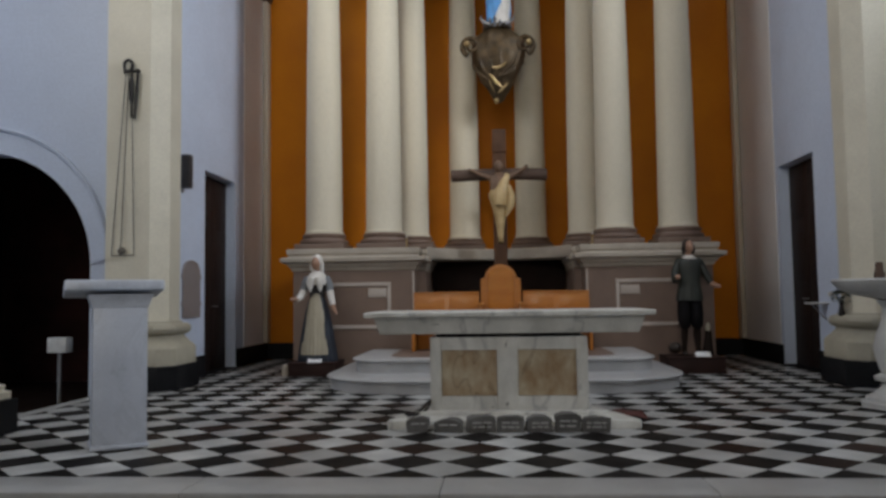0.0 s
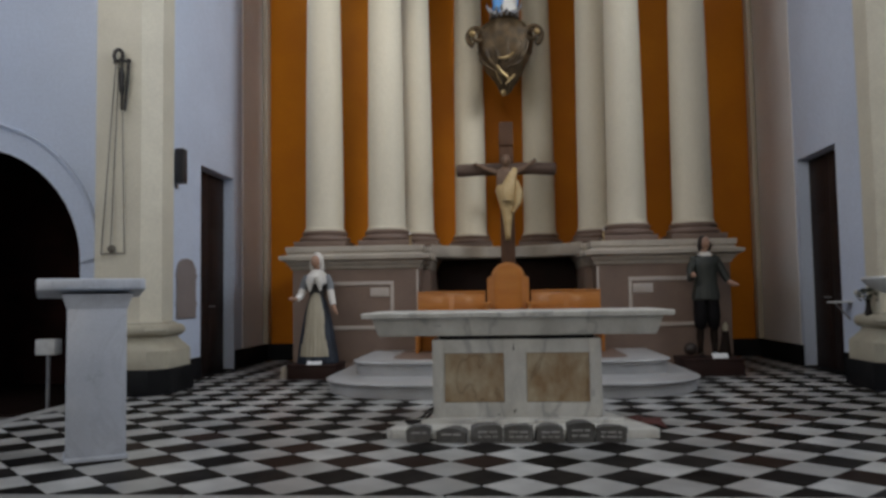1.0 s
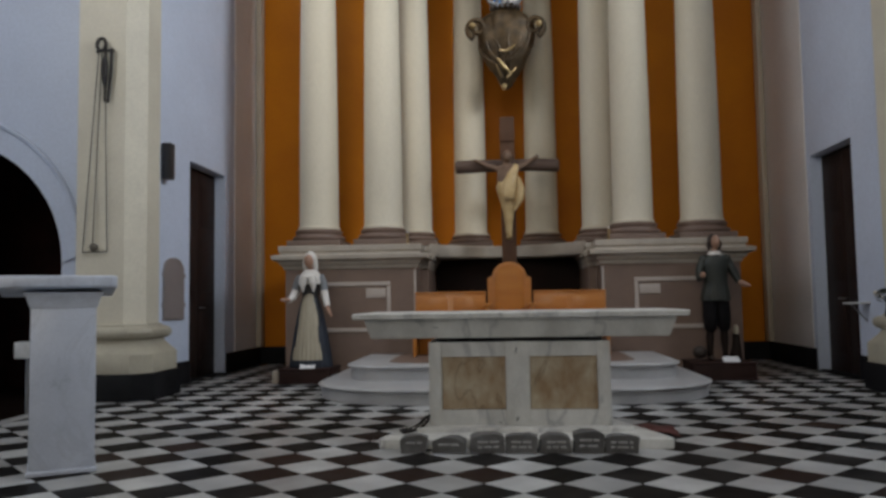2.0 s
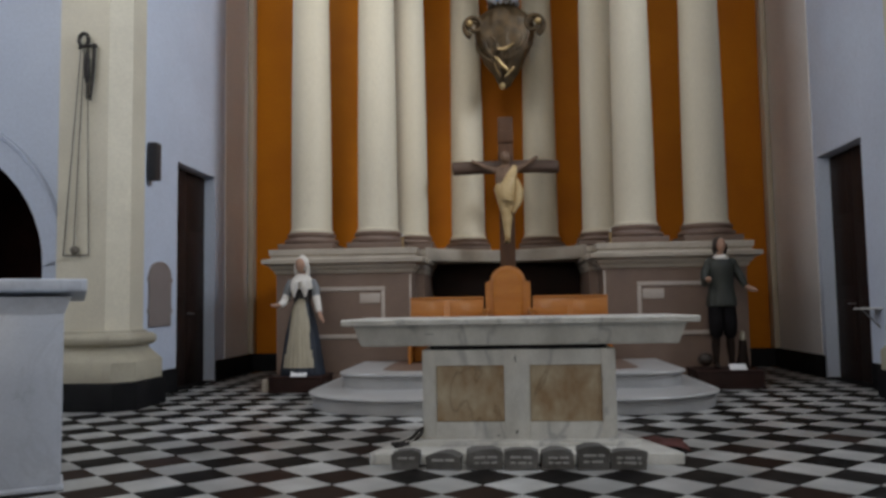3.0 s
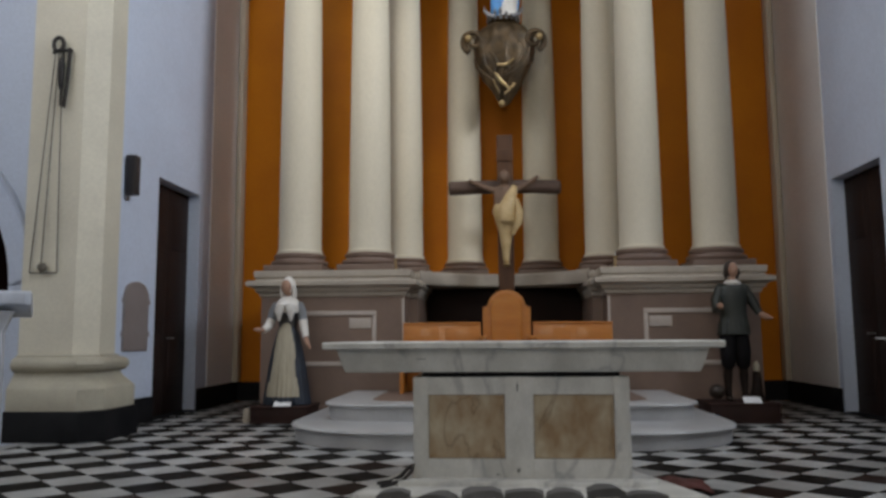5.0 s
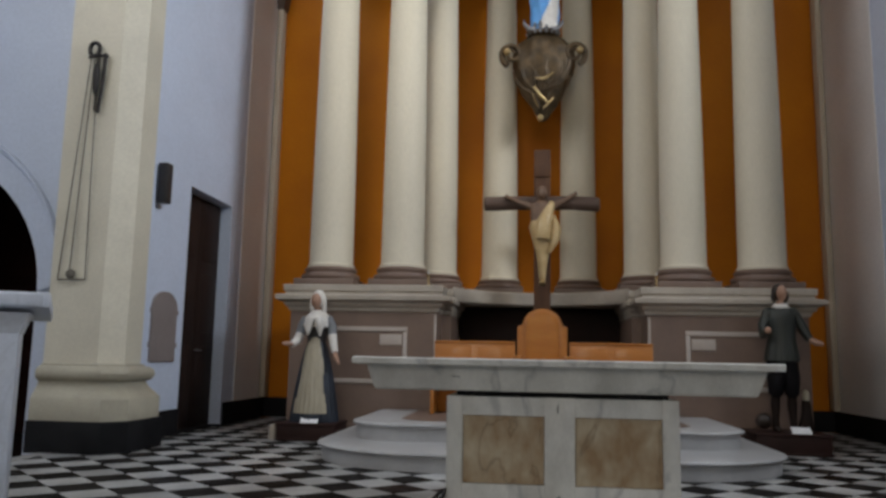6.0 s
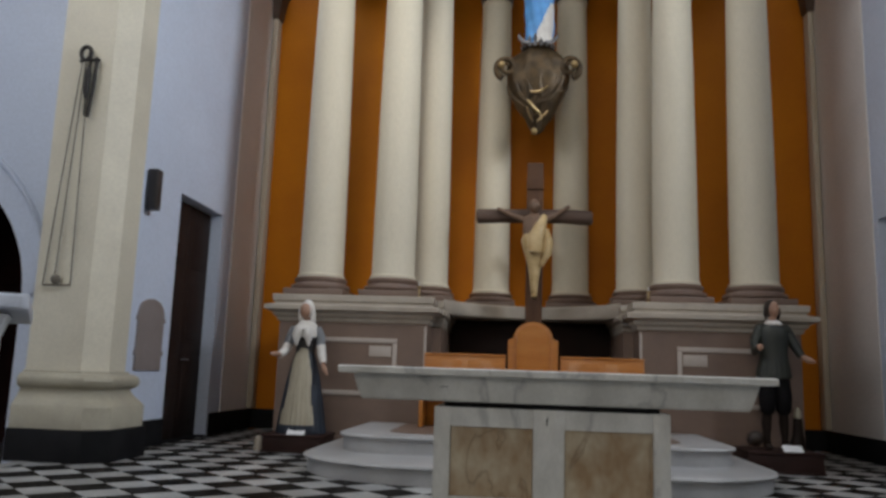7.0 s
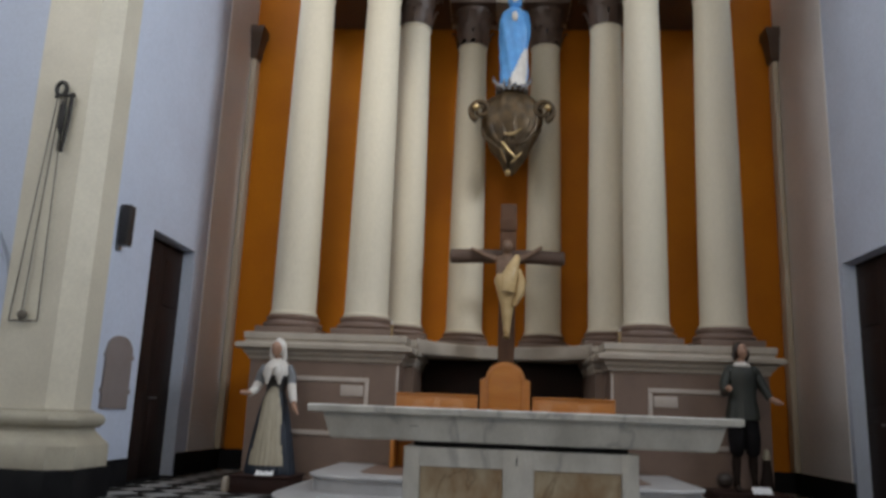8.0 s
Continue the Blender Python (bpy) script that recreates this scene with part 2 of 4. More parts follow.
def rod(points, r, bm=None, n=8, mi=0):
    """A round bar through points."""
    bm = bm or bmesh.new()
    pts = [Vector(p) for p in points]
    rings = []
    for i, p in enumerate(pts):
        d = (pts[min(i + 1, len(pts) - 1)] - pts[max(i - 1, 0)]).normalized()
        u = d.orthogonal().normalized() if i == 0 else (u - d * u.dot(d)).normalized()
        w = d.cross(u)
        rr = r[i] if isinstance(r, (list, tuple)) else r
        rings.append([bm.verts.new(p + rr * (math.cos(a) * u + math.sin(a) * w)) for a in (2 * math.pi * k / n for k in range(n))])
    for a, b in zip(rings, rings[1:]):
        for i in range(n):
            f = bm.faces.new((a[i], a[(i + 1) % n], b[(i + 1) % n], b[i]))
            f.material_index = mi
    for ring in (rings[0], rings[-1]):
        f = bm.faces.new(ring)
        f.material_index = mi
    return bm


def ball(c, r, bm=None, mi=0, sx=1.0, sy=1.0, sz=1.0, seg=14):
    bm = bm or bmesh.new()
    g = bmesh.ops.create_uvsphere(bm, u_segments=seg, v_segments=seg * 2 // 3, radius=r, matrix=Matrix.Translation(c) @ Matrix.Diagonal((sx, sy, sz, 1)))
    for f in {f for v in g["verts"] for f in v.link_faces}:
        f.material_index = mi
    return bm


def setting(name, bm, mat, label="", category="", smooth=0.0):
    return tagged(link(name, bm, mat, None, "", smooth), label, category, "", "structure")


C = 0.20                      # the retable's middle
D = 0.4714                    # a floor tile's diagonal
XL, XR = -4.34, 4.74          # side walls of the chancel
YB = 9.6                      # back wall
TOP = 12.0

# ---- the large structure ----
def wall_with_opening(name, x0, x1, y0, y1, oy0, oy1, oz, mat, label):
    """A wall along y with one door opening and a high window over it."""
    bm = box(x0, x1, y0, oy0, -0.5, TOP)
    box(x0, x1, oy1, y1, -0.5, TOP, bm=bm)
    box(x0, x1 + 0.0, oy0, oy1, -0.5, -0.003, bm=bm)
    box(x0, x1, oy0, oy1, oz, 8.2, bm=bm)
    box(x0, x1, oy0, oy1, 10.6, TOP, bm=bm)
    return setting(name, bm, mat, label, "wall")


wall_with_opening("wall_left", XL - 0.45, XL, 5.0, 8.3, 6.46, 7.87, 3.175, M_wall, "pale blue-white plaster side wall with a tall doorway and high window")
wall_with_opening("wall_right", XR, XR + 0.45, 5.0, 7.72, 6.22, 7.6, 3.175, M_wall, "pale blue-white plaster side wall with a tall doorway and high window")
for name, sx, ya in (("wall_left_return", -1, 8.3), ("wall_right_return", 1, 7.72)):
    x = XL if sx < 0 else XR
    bm = box(min(x, x + 0.45 * sx), max(x, x + 0.45 * sx), ya + 0.003, YB + 0.3, -0.5, TOP)
    box(min(x, x - 0.012 * sx), max(x, x - 0.012 * sx), ya + 0.003, YB - 0.003, 0.003, TOP - 0.01, bm=bm)
    setting(name, bm, M_warm, "warm grey plaster wall beside the retable", "wall")
setting("wall_back", box(XL - 0.45, XR + 0.45, YB, YB + 0.3, -0.5, TOP), M_ochre, "ochre orange painted back wall of the chancel", "wall")

# corner pilasters with dark capitals
for sx in (-1, 1):
    x = XL + 0.02 if sx < 0 else XR - 0.02
    pil = thing("corner_pilaster", (x, YB - 0.01, 0), "slim cream corner pilaster with a dark brown capital", "pilaster", "corner pilasters")
    a, b = sorted((0, -sx * 0.10))
    part("shaft", box(a, b, -0.22, 0, 0.32, 7.0, 0.03), M_pilaster, pil)
    bm = layered(lambda o, a=a, b=b: [(a - o, -0.22 - o), (b + o, -0.22 - o), (b + o, 0), (a - o, 0)], [(0.01, 7.0), (0.03, 7.05), (0.04, 7.15), (0.09, 7.4), (0.12, 7.44), (0.12, 7.56)])
    part("capital", bm, M_taupe_dark, pil)

# skirting
def skirting(name, x0, x1, y0, y1):
    bm = box(x0, x1, y0, y1, 0.002, 0.315, 0.006)
    return setting(name, bm, M_skirt, "black painted stone skirting", "skirting")


skirting("baseboard", XL, XL + 0.03, 5.3, 6.44)
skirting("baseboard", XL + 0.012, XL + 0.045, 7.89, YB)
skirting("baseboard", XR - 0.03, XR, 5.3, 6.2)
skirting("baseboard", XR - 0.045, XR - 0.012, 7.62, YB)
skirting("baseboard", XL + 0.045, -3.075, YB - 0.035, YB)
skirting("baseboard", 3.475, XR - 0.045, YB - 0.035, YB)

# doors
for k, (sx, y0, y1) in enumerate(((-1, 6.46, 7.87), (1, 6.22, 7.6))):
    x = XL - 0.17 if sx < 0 else XR + 0.17
    door = tagged(new(f"door_{k + 1}"), "tall dark-stained wooden door in a deep plaster reveal", "door", "chancel doors", "structure")
    door.matrix_world = pose(x, (y0 + y1) / 2, 0)
    w = (y1 - y0) / 2
    a, b = sorted((0, sx * 0.06))
    for side in (-1, 1):
        ya, yb = sorted((side * 0.004, side * (w - 0.003)))
        leaf = part("leaf", box(a, b, ya, yb, 0.01, 3.16, 0.004), M_door, door)
        for z0, z1 in ((0.25, 1.1), (1.3, 2.1), (2.3, 2.95)):
            p0, p1 = sorted((-sx * 0.014, sx * 0.02))
            part("panel", box(p0, p1, ya + 0.12, yb - 0.12, z0, z1, 0.012), M_door, leaf)
    part("door_handle", rod([(-sx * 0.002, 0.07, 1.05), (-sx * 0.06, 0.07, 1.05), (-sx * 0.06, 0.17, 1.05)], 0.011), M_steel, door, "worn steel lever handle")
    setting("door_sill", box(min(x, x - sx * 0.17), max(x, x - sx * 0.17), y0 + 0.002, y1 - 0.002, -0.01, 0.012, 0.004), M_skirt, "dark stone door sill", "sill")
    # unseen backing; its dark colour stands for the unlit space beyond
    setting("door_backing", box(min(x + sx * 0.07, x + sx * 0.12), max(x + sx * 0.07, x + sx * 0.12), y0 - 0.2, y1 + 0.2, 0, 3.4), M_void, "dark void behind the closed door", "wall")

# unseen ceiling and walls, added to close crossing and nave round the lamps
bm = box(-9, 9.4, -14.3, 1.3, TOP, TOP + 0.3)
box(-9, 9.4, 4.3, YB + 0.5, TOP, TOP + 0.3, bm=bm)
box(-9, -3.0, 1.3, 4.3, TOP, TOP + 0.3, bm=bm)
box(0.0, 9.4, 1.3, 4.3, TOP, TOP + 0.3, bm=bm)
setting("ceiling", bm, M_ceiling, "unseen high white ceiling with a square opening for a lamp", "ceiling")
bm = box(-7.3, -6.9, -14.0, 5.0, -0.34, 7.0)
box(-7.3, -6.9, -14.0, 5.0, 9.6, TOP, bm=bm)
for a, b in ((-14.0, -3.5), (2.7, 5.0)):
    box(-7.3, -6.9, a, b, 7.0, 9.6, bm=bm)
setting("wall_nave_left", bm, M_wall, "unseen pale plaster nave wall with a high lamp opening", "wall")
bm = box(7.3, 7.7, -14.0, 5.0, -0.34, 7.0)
box(7.3, 7.7, -14.0, 5.0, 9.6, TOP, bm=bm)
for a, b in ((-14.0, -0.4), (2.7, 5.0)):
    box(7.3, 7.7, a, b, 7.0, 9.6, bm=bm)
setting("wall_nave_right", bm, M_wall, "unseen pale plaster nave wall with a high lamp opening", "wall")
bm = box(-7.3, -3.7, -14.3, -13.9, -0.34, TOP)
box(1.3, 7.7, -14.3, -13.9, -0.34, TOP, bm=bm)
box(-3.7, 1.3, -14.3, -13.9, -0.34, 4.1, bm=bm)
box(-3.7, 1.3, -14.3, -13.9, 9.1, TOP, bm=bm)
setting("wall_entrance", bm, M_wall, "unseen pale plaster entrance wall with a large lamp opening", "wall")
setting("floor_nave", box(-9.0, 9.4, -14.0, 6.0, -0.54, -0.34), M_nave, "grey stone nave floor", "floor")
setting("ground", box(-60, 60, -60, 60, -0.8, -0.6), M_nave, "plain ground round the building", "ground")

# the wall of the side aisle with its round arch
AY, ACX, ACZ, AR = 5.0, -6.94, 1.65, 1.585
def arch_wall(name, cx, x0, x1, back):
    bm = bmesh.new()
    n = 24
    inner = [(cx + AR, -0.34)] + [(cx + AR * math.cos(math.pi * i / n), ACZ + AR * math.sin(math.pi * i / n)) for i in range(n + 1)] + [(cx - AR, -0.34)]
    outer = [(x1, -0.34)] + [(x1, ACZ)] + [(max(x0, min(x1, cx + 9 * math.cos(math.pi * i / n))), TOP) for i in range(1, n)] + [(x0, ACZ)] + [(x0, -0.34)]
    fr = [[bm.verts.new((x, y, z)) for x, z in line] for y in (AY, back) for line in (inner, outer)]
    for i in range(len(inner) - 1):
        bm.faces.new((fr[0][i], fr[0][i + 1], fr[1][i + 1], fr[1][i]))
        bm.faces.new((fr[2][i], fr[2][i + 1], fr[3][i + 1], fr[3][i]))
        bm.faces.new((fr[0][i], fr[0][i + 1], fr[2][i + 1], fr[2][i]))
        bm.faces.new((fr[1][i], fr[1][i + 1], fr[3][i + 1], fr[3][i]))
    for i in (0, -1):
        bm.faces.new((fr[0][i], fr[1][i], fr[3][i], fr[2][i]))
    ob = setting(name, bm, M_wall, "pale blue plaster aisle wall with a round arch", "wall")
    # the raised band round the arch
    bm = bmesh.new()
    prof = [(0.0, AY), (0.0, AY - 0.045), (0.80, AY - 0.045), (0.82, AY - 0.03), (0.86, AY - 0.03), (0.88, AY - 0.085), (0.96, AY - 0.10), (1.0, AY - 0.085), (1.0, AY)]
    rows = []
    for i in range(n + 1):
        c, q = math.cos(math.pi * i / n), math.sin(math.pi * i / n)
        p0, p1 = Vector((cx + AR * c, 0, ACZ + AR * q)), Vector((cx + 1.85 * c, 0, 1.75 + 1.85 * q))
        rows.append([bm.verts.new(p0.lerp(p1, o) + Vector((0, y, 0))) for o, y in prof])
    for a, b in zip(rows, rows[1:]):
        for i in range(len(prof) - 1):
            bm.faces.new((a[i], a[i + 1], b[i + 1], b[i]))
    for s in (1, -1):
        xa, xb = sorted((cx + s * AR, cx + s * (AR + 0.22)))
        box(xa, xb, AY - 0.045, AY, -0.34, ACZ, bm=bm)
    setting("trim", bm, M_wall, "raised pale plaster band round the arch", "trim", 30)
    return ob


arch_wall("wall_aisle_left", ACX, -9.0, XL - 0.2, 5.35)
arch_wall("wall_aisle_right", 2 * C - ACX, XR + 0.2, 9.4, 5.35)
# rooms behind the arches; their darkness is put into the surface colours
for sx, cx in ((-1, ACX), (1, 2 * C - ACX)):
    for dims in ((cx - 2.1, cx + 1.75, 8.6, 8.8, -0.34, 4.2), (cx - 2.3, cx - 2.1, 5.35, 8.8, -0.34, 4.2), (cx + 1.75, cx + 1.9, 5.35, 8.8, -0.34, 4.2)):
        setting("wall_side_chapel", box(*dims), M_maroon, "side chapel wall, its maroon darkened for lack of light", "wall")
    setting("ceiling_side_chapel", box(cx - 2.3, cx + 1.9, 5.35, 8.8, 4.203, 4.4), M_maroon, "side chapel ceiling, its maroon darkened for lack of light", "ceiling")
    setting("floor_side_chapel", box(cx - 2.3, cx + 2.2, 5.0, 8.8, -0.338, -0.30), M_void, "side chapel floor coloured dark for lack of light", "floor")


# engaged pillars of the chancel arch
def pillar(sx):
    x = XL if sx < 0 else XR
    face = x - sx * 0.2
    ob = thing("chancel_pillar", (face, 4.52, 0), "cream plaster pillar with a moulded base on a black plinth", "pillar", "chancel pillars")
    far = sx * 0.78

    def outline(o):
        ch = 0.19
        p = [(-sx * o - 0, -o + ch), (-sx * o + sx * ch, -o), (far, -o), (far, 0.53 + o), (-sx * o, 0.53 + o)]
        return p
    part("shaft", layered(outline, [(0, 0.86), (0, TOP - 0.01)]), M_cream, ob)
    part("base", layered(outline, [(0.165, 0.315), (0.165, 0.53), (0.155, 0.545), (0.145, 0.56), (0.11, 0.60), (0.075, 0.645), (0.055, 0.675), (0.05, 0.70), (0.085, 0.715), (0.11, 0.745), (0.118, 0.785), (0.105, 0.825), (0.07, 0.85), (0.035, 0.857), (0.03, 0.875), (0, 0.885)]), M_base, ob, "moulded dull cream attic base")
    part("plinth", layered(outline, [(0.20, 0.002), (0.20, 0.30), (0.19, 0.315)]), M_skirt, ob, "black painted plinth")
    return ob


pillar(-1)
pillar(1)

# the chancel platform, its edge and steps
XP0, XP1, YE = -4.62, XR, -0.245
plan = [(-6.4, -0.64), (6.8, -0.64), (6.8, 2.1), (XP1 + 0.25, 2.1), (XP1 + 0.25, YB), (XL - 0.2, YB), (XL - 0.2, 5.0), (XP0 - 0.14, 5.0), (XP0 - 0.14, 2.1), (-6.4, 2.1)]
platform = setting("floor", prism(plan, -0.335, -0.012), M_grout, "black and white marble diamond tiled chancel floor", "floor")
edge = tagged(new("floor_border"), "worn pale marble border along the chancel step", "floor", "", "structure")
xs = [-6.4, -4.9, -3.35, -1.75, -0.2, 1.4, 3.0, 4.6, 6.8]
for a, b in zip(xs, xs[1:]):
    part("slab", box(a + 0.002, b - 0.002, -0.665, YE - 0.003, -0.05, 0.003, 0.008), M_border, edge)
side = tagged(new("floor_border"), "pale marble border on the platform's side", "floor", "", "structure")
for a, b in ((2.0, 3.5), (3.5, 5.0)):
    part("slab", box(XP0 - 0.16, XP0, a + 0.002, b - 0.002, -0.05, 0.006, 0.008), M_border, side)
setting("step", box(-6.4, 6.8, -1.02, -0.64, -0.335, -0.17, 0.008), M_border, "pale marble step up to the chancel", "step")


# ---- the retable ----
def pedestal_outline(sx):
    """Plan of one half of the retable's pedestal, with a set-back inner pier."""
    def out(o):
        pts = [(3.27 + o, 7.75), (3.27 + o, 6.92 - o), (1.33 - o, 6.92 - o), (1.33 - o, 7.42 - o), (1.20 - o * 0.45, 7.42 - o), (1.20 - o * 0.45, YB - 0.02), (3.27 + o, YB - 0.02)]
        return [(C + sx * x, y) for x, y in pts]
    return out


LEDGE = [(0, 1.585), (0.025, 1.60), (0.03, 1.635), (0.07, 1.665), (0.08, 1.70), (0.145, 1.725), (0.17, 1.735), (0.175, 1.785), (0.16, 1.795), (0.075, 1.81), (0.06, 1.835), (0.085, 1.855), (0.09, 1.925), (0.08, 1.935)]
retable = thing("retable", (0, 0, 0), "tall classical retable with cream columns on taupe pedestals", "retable")
for sx in (-1, 1):
    ped = part("pedestal", layered(pedestal_outline(sx), [(0.03, 0.004), (0.03, 0.14), (0.0, 0.16), (0.0, 1.586)]), M_taupe, retable, "taupe marbled pedestal")
    part("ledge", layered(pedestal_outline(sx), LEDGE), M_ledge, retable, "moulded grey-cream ledge", 30)
    xa, xb = 1.75, 2.98
    for a, b, z0, z1 in ((xa, xb, 1.335, 1.395), (xa, xb, 0.665, 0.725), (xa, xa + 0.055, 0.725, 1.335), (xb - 0.055, xb, 0.725, 1.335)):
        p, q = sorted((C + 0.04 + sx * a, C + 0.04 + sx * b))
        part("frame", box(p, q, 6.90, 6.925, z0, z1, 0.006), M_trim, ped, "cream moulded panel frame")
    p, q = sorted((C + 0.04 + sx * (xa + 0.07), C + 0.04 + sx * (xa + 0.36)))
    part("plaque", box(p, q, 6.905, 6.925, 1.16, 1.30, 0.004), M_trim, ped, "small cream plaque")
    p, q = sorted((C + sx * 1.335, C + sx * 1.365))
    part("edge_strip", box(p, q, 6.908, 6.925, 0.8, 1.56, 0.004), M_trim, ped, "cream edge line")

# concave middle: ledge, and a back below whose dark brown stands for shade
def concave(o):
    n = 16
    front = [(C - 1.19 + 2.38 * i / n, 7.62 + 0.88 * math.sin(math.pi * i / n) ** 0.7 - o) for i in range(n + 1)]
    return front + [(C + 1.19, YB - 0.03), (C - 1.19, YB - 0.03)]


part("middle_ledge", layered(concave, [(0, 1.785), (0.03, 1.79), (0.05, 1.81), (0.05, 1.96), (0.03, 1.985)]), M_ledge, retable, "curved grey-cream ledge", 30)
part("niche_back", box(C - 1.195, C + 1.195, 8.75, 8.8, 0.35, 1.79), M_void, retable, "recess back coloured dark for the shade under the ledge")


def shaft_profile(r0, r1, z0, z1):
    rows = [(r0 * 1.07, z0), (r0 * 1.07, z0 + 0.03), (r0 * 1.015, z0 + 0.05)]
    for i in range(11):
        t = i / 10
        rows.append((r0 + (r1 - r0) * (0.25 * t + 0.75 * t * t), z0 + 0.06 + (z1 - z0 - 0.10) * t))
    return rows + [(r1 * 1.06, z1 - 0.03), (r1 * 1.06, z1)]


def leaf_bell(bm, r, z0, z1):
    """A capital's bell with two rows of curled leaves."""
    lathe([(r * 0.98, z0), (r * 1.0, z0 + 0.1), (r * 1.06, z0 + 0.45), (r * 1.3, z1 - 0.1)], 24, bm)
    bell = list(bm.verts)[:96]
    for row, (za, h, out) in enumerate(((z0 + 0.02, 0.28, 0.11), (z0 + 0.26, 0.30, 0.16))):
        for i in range(10):
            a = 2 * math.pi * (i + 0.5 * row) / 10
            u, w = Vector((math.cos(a), math.sin(a), 0)), Vector((-math.sin(a), math.cos(a), 0))
            pts = [(0.0, 0.0, 0.075), (0.02, 0.4, 0.085), (0.05, 0.75, 0.07), (0.8 * out, 1.0, 0.045), (out, 0.86, 0.02)]
            rows = []
            for o, hh, wd in pts:
                c = u * (r * 1.0 + o) + Vector((0, 0, za + h * hh))
                rows.append([bm.verts.new(c - w * wd), bm.verts.new(c + u * 0.018), bm.verts.new(c + w * wd)])
            for p, q in zip(rows, rows[1:]):
                for k in (0, 1):
                    bm.faces.new((p[k], p[k + 1], q[k + 1], q[k]))
            bm.faces.new((rows[0][0], rows[0][2], bell[24 * row + round(24 * a / (2 * math.pi)) % 24]))
    return bm


def column(x, y, r, z0):
    ob = part("column", lathe(shaft_profile(r, r * 0.83, 2.197, 6.92), 40, at=(x, y, 0)), M_shaft, retable, "smooth cream column shaft", 35)
    k = 2.197 - z0
    base = box(x - r * 1.34, x + r * 1.34, y - r * 1.34, y + r * 1.34, z0 - 0.004, z0 + 0.34 * k, 0.006)
    rings = [(1.2, 0.34), (1.30, 0.40), (1.33, 0.50), (1.29, 0.62), (1.17, 0.66), (1.13, 0.74), (1.18, 0.80), (1.19, 0.92), (1.1, 1.0)]
    lathe([(r * q, z0 + k * h) for q, h in rings], 36, base, (x, y, 0))
    part("column_base", base, M_taupe, ob, "taupe attic column base", 35)
    cap = leaf_bell(bmesh.new(), r * 0.86, 6.92, 7.66)
    bmesh.ops.translate(cap, verts=cap.verts, vec=(x, y, 0))
    a = r * 1.35
    box(x - a, x + a, y - a, y + a, 7.57, 7.66, 0.01, bm=cap)
    part("capital", cap, M_taupe_dark, ob, "dark brown leafy capital", 40)
    return ob


COLUMNS = [(-2.85, 7.30, 0.298), (-1.86, 7.30, 0.292), (-1.49, 8.20, 0.285), (-0.60, 8.87, 0.275)]
for dx, y, r in COLUMNS:
    for s in (1, -1):
        column(C + s * dx, y, r, 1.935 if y < 8 else 1.985)

# entablature over the capitals
def entablature(sx):
    def out(o):
        pts = [(3.4 + o, YB - 0.02), (3.4 + o, 6.95 - o), (1.45 - o, 6.95 - o), (1.45 - o, 7.85 - o), (1.0 - o, 7.85 - o), (1.0 - o, YB - 0.02)]
        return [(C + sx * x, y) for x, y in pts]
    return out


ENT = [(0, 7.66), (0, 7.81), (0.05, 7.83), (0.05, 8.2), (0.1, 8.25), (0.25, 8.4), (0.28, 8.5), (0.28, 8.55)]
for sx in (-1, 1):
    part("entablature", layered(entablature(sx), ENT), M_taupe_dark, retable, "moulded dark brown entablature", 30)


def concave_top(o):
    n = 16
    front = [(C - 1.0 + 2.0 * i / n, 7.95 + 0.72 * math.sin(math.pi * i / n) ** 0.7 - o) for i in range(n + 1)]
    return front + [(C + 1.0, YB - 0.03), (C - 1.0, YB - 0.03)]


part("middle_entablature", layered(concave_top, ENT), M_ledge, retable, "curved white entablature", 30)

# ---- steps behind the altar ----
def stadium(x0, x1, y0, y1, r, n=14, lean=1.0):
    """A plan with rounded front corners."""
    p = [(x1, y1)]
    p += [(x1 - r + r * math.cos(a), y0 + r * lean - r * lean * math.sin(a)) for a in (math.pi / 2 * i / n for i in range(n + 1))]
    p += [(x0 + r - r * math.sin(a), y0 + r * lean - r * lean * math.cos(a)) for a in (math.pi / 2 * i / n for i in range(n + 1))]
    return p + [(x0, y1)]


steps = thing("altar_steps", (0, 0, 0), "two grey marble steps with rounded corners before the retable", "steps")
part("lower_step", layered(lambda o: stadium(-2.06 - o, 2.47 + o, 3.88 - o, 6.88, 1.2, lean=0.85), [(-0.03, 0.003), (-0.03, 0.13), (0.0, 0.14), (0.008, 0.155), (0.0, 0.17), (-0.012, 0.174)]), M_step, steps, "pale marble lower step", 40)
part("upper_step", layered(lambda o: stadium(-1.80 - o, 2.21 + o, 4.78 - o, 6.88, 0.55, lean=0.9), [(-0.03, 0.172), (-0.03, 0.305), (0.0, 0.315), (0.008, 0.33), (0.0, 0.345), (-0.012, 0.349)]), M_step, steps, "pale marble upper step", 40)
part("inlay", prism(stadium(-1.32, 1.73, 5.15, 6.86, 0.35), 0.345, 0.353), M_taupe, steps, "taupe stone floor inlay")

# ---- altar ----
altar = thing("altar", (0.25, 2.39, 0), "grey-veined white marble altar table with brown onyx panels", "altar")
AX = 1.305
def slab(o):
    return [(-AX - o, -0.62 - o), (AX + o, -0.62 - o), (AX + o, 0.58 + o), (-AX - o, 0.58 + o)]


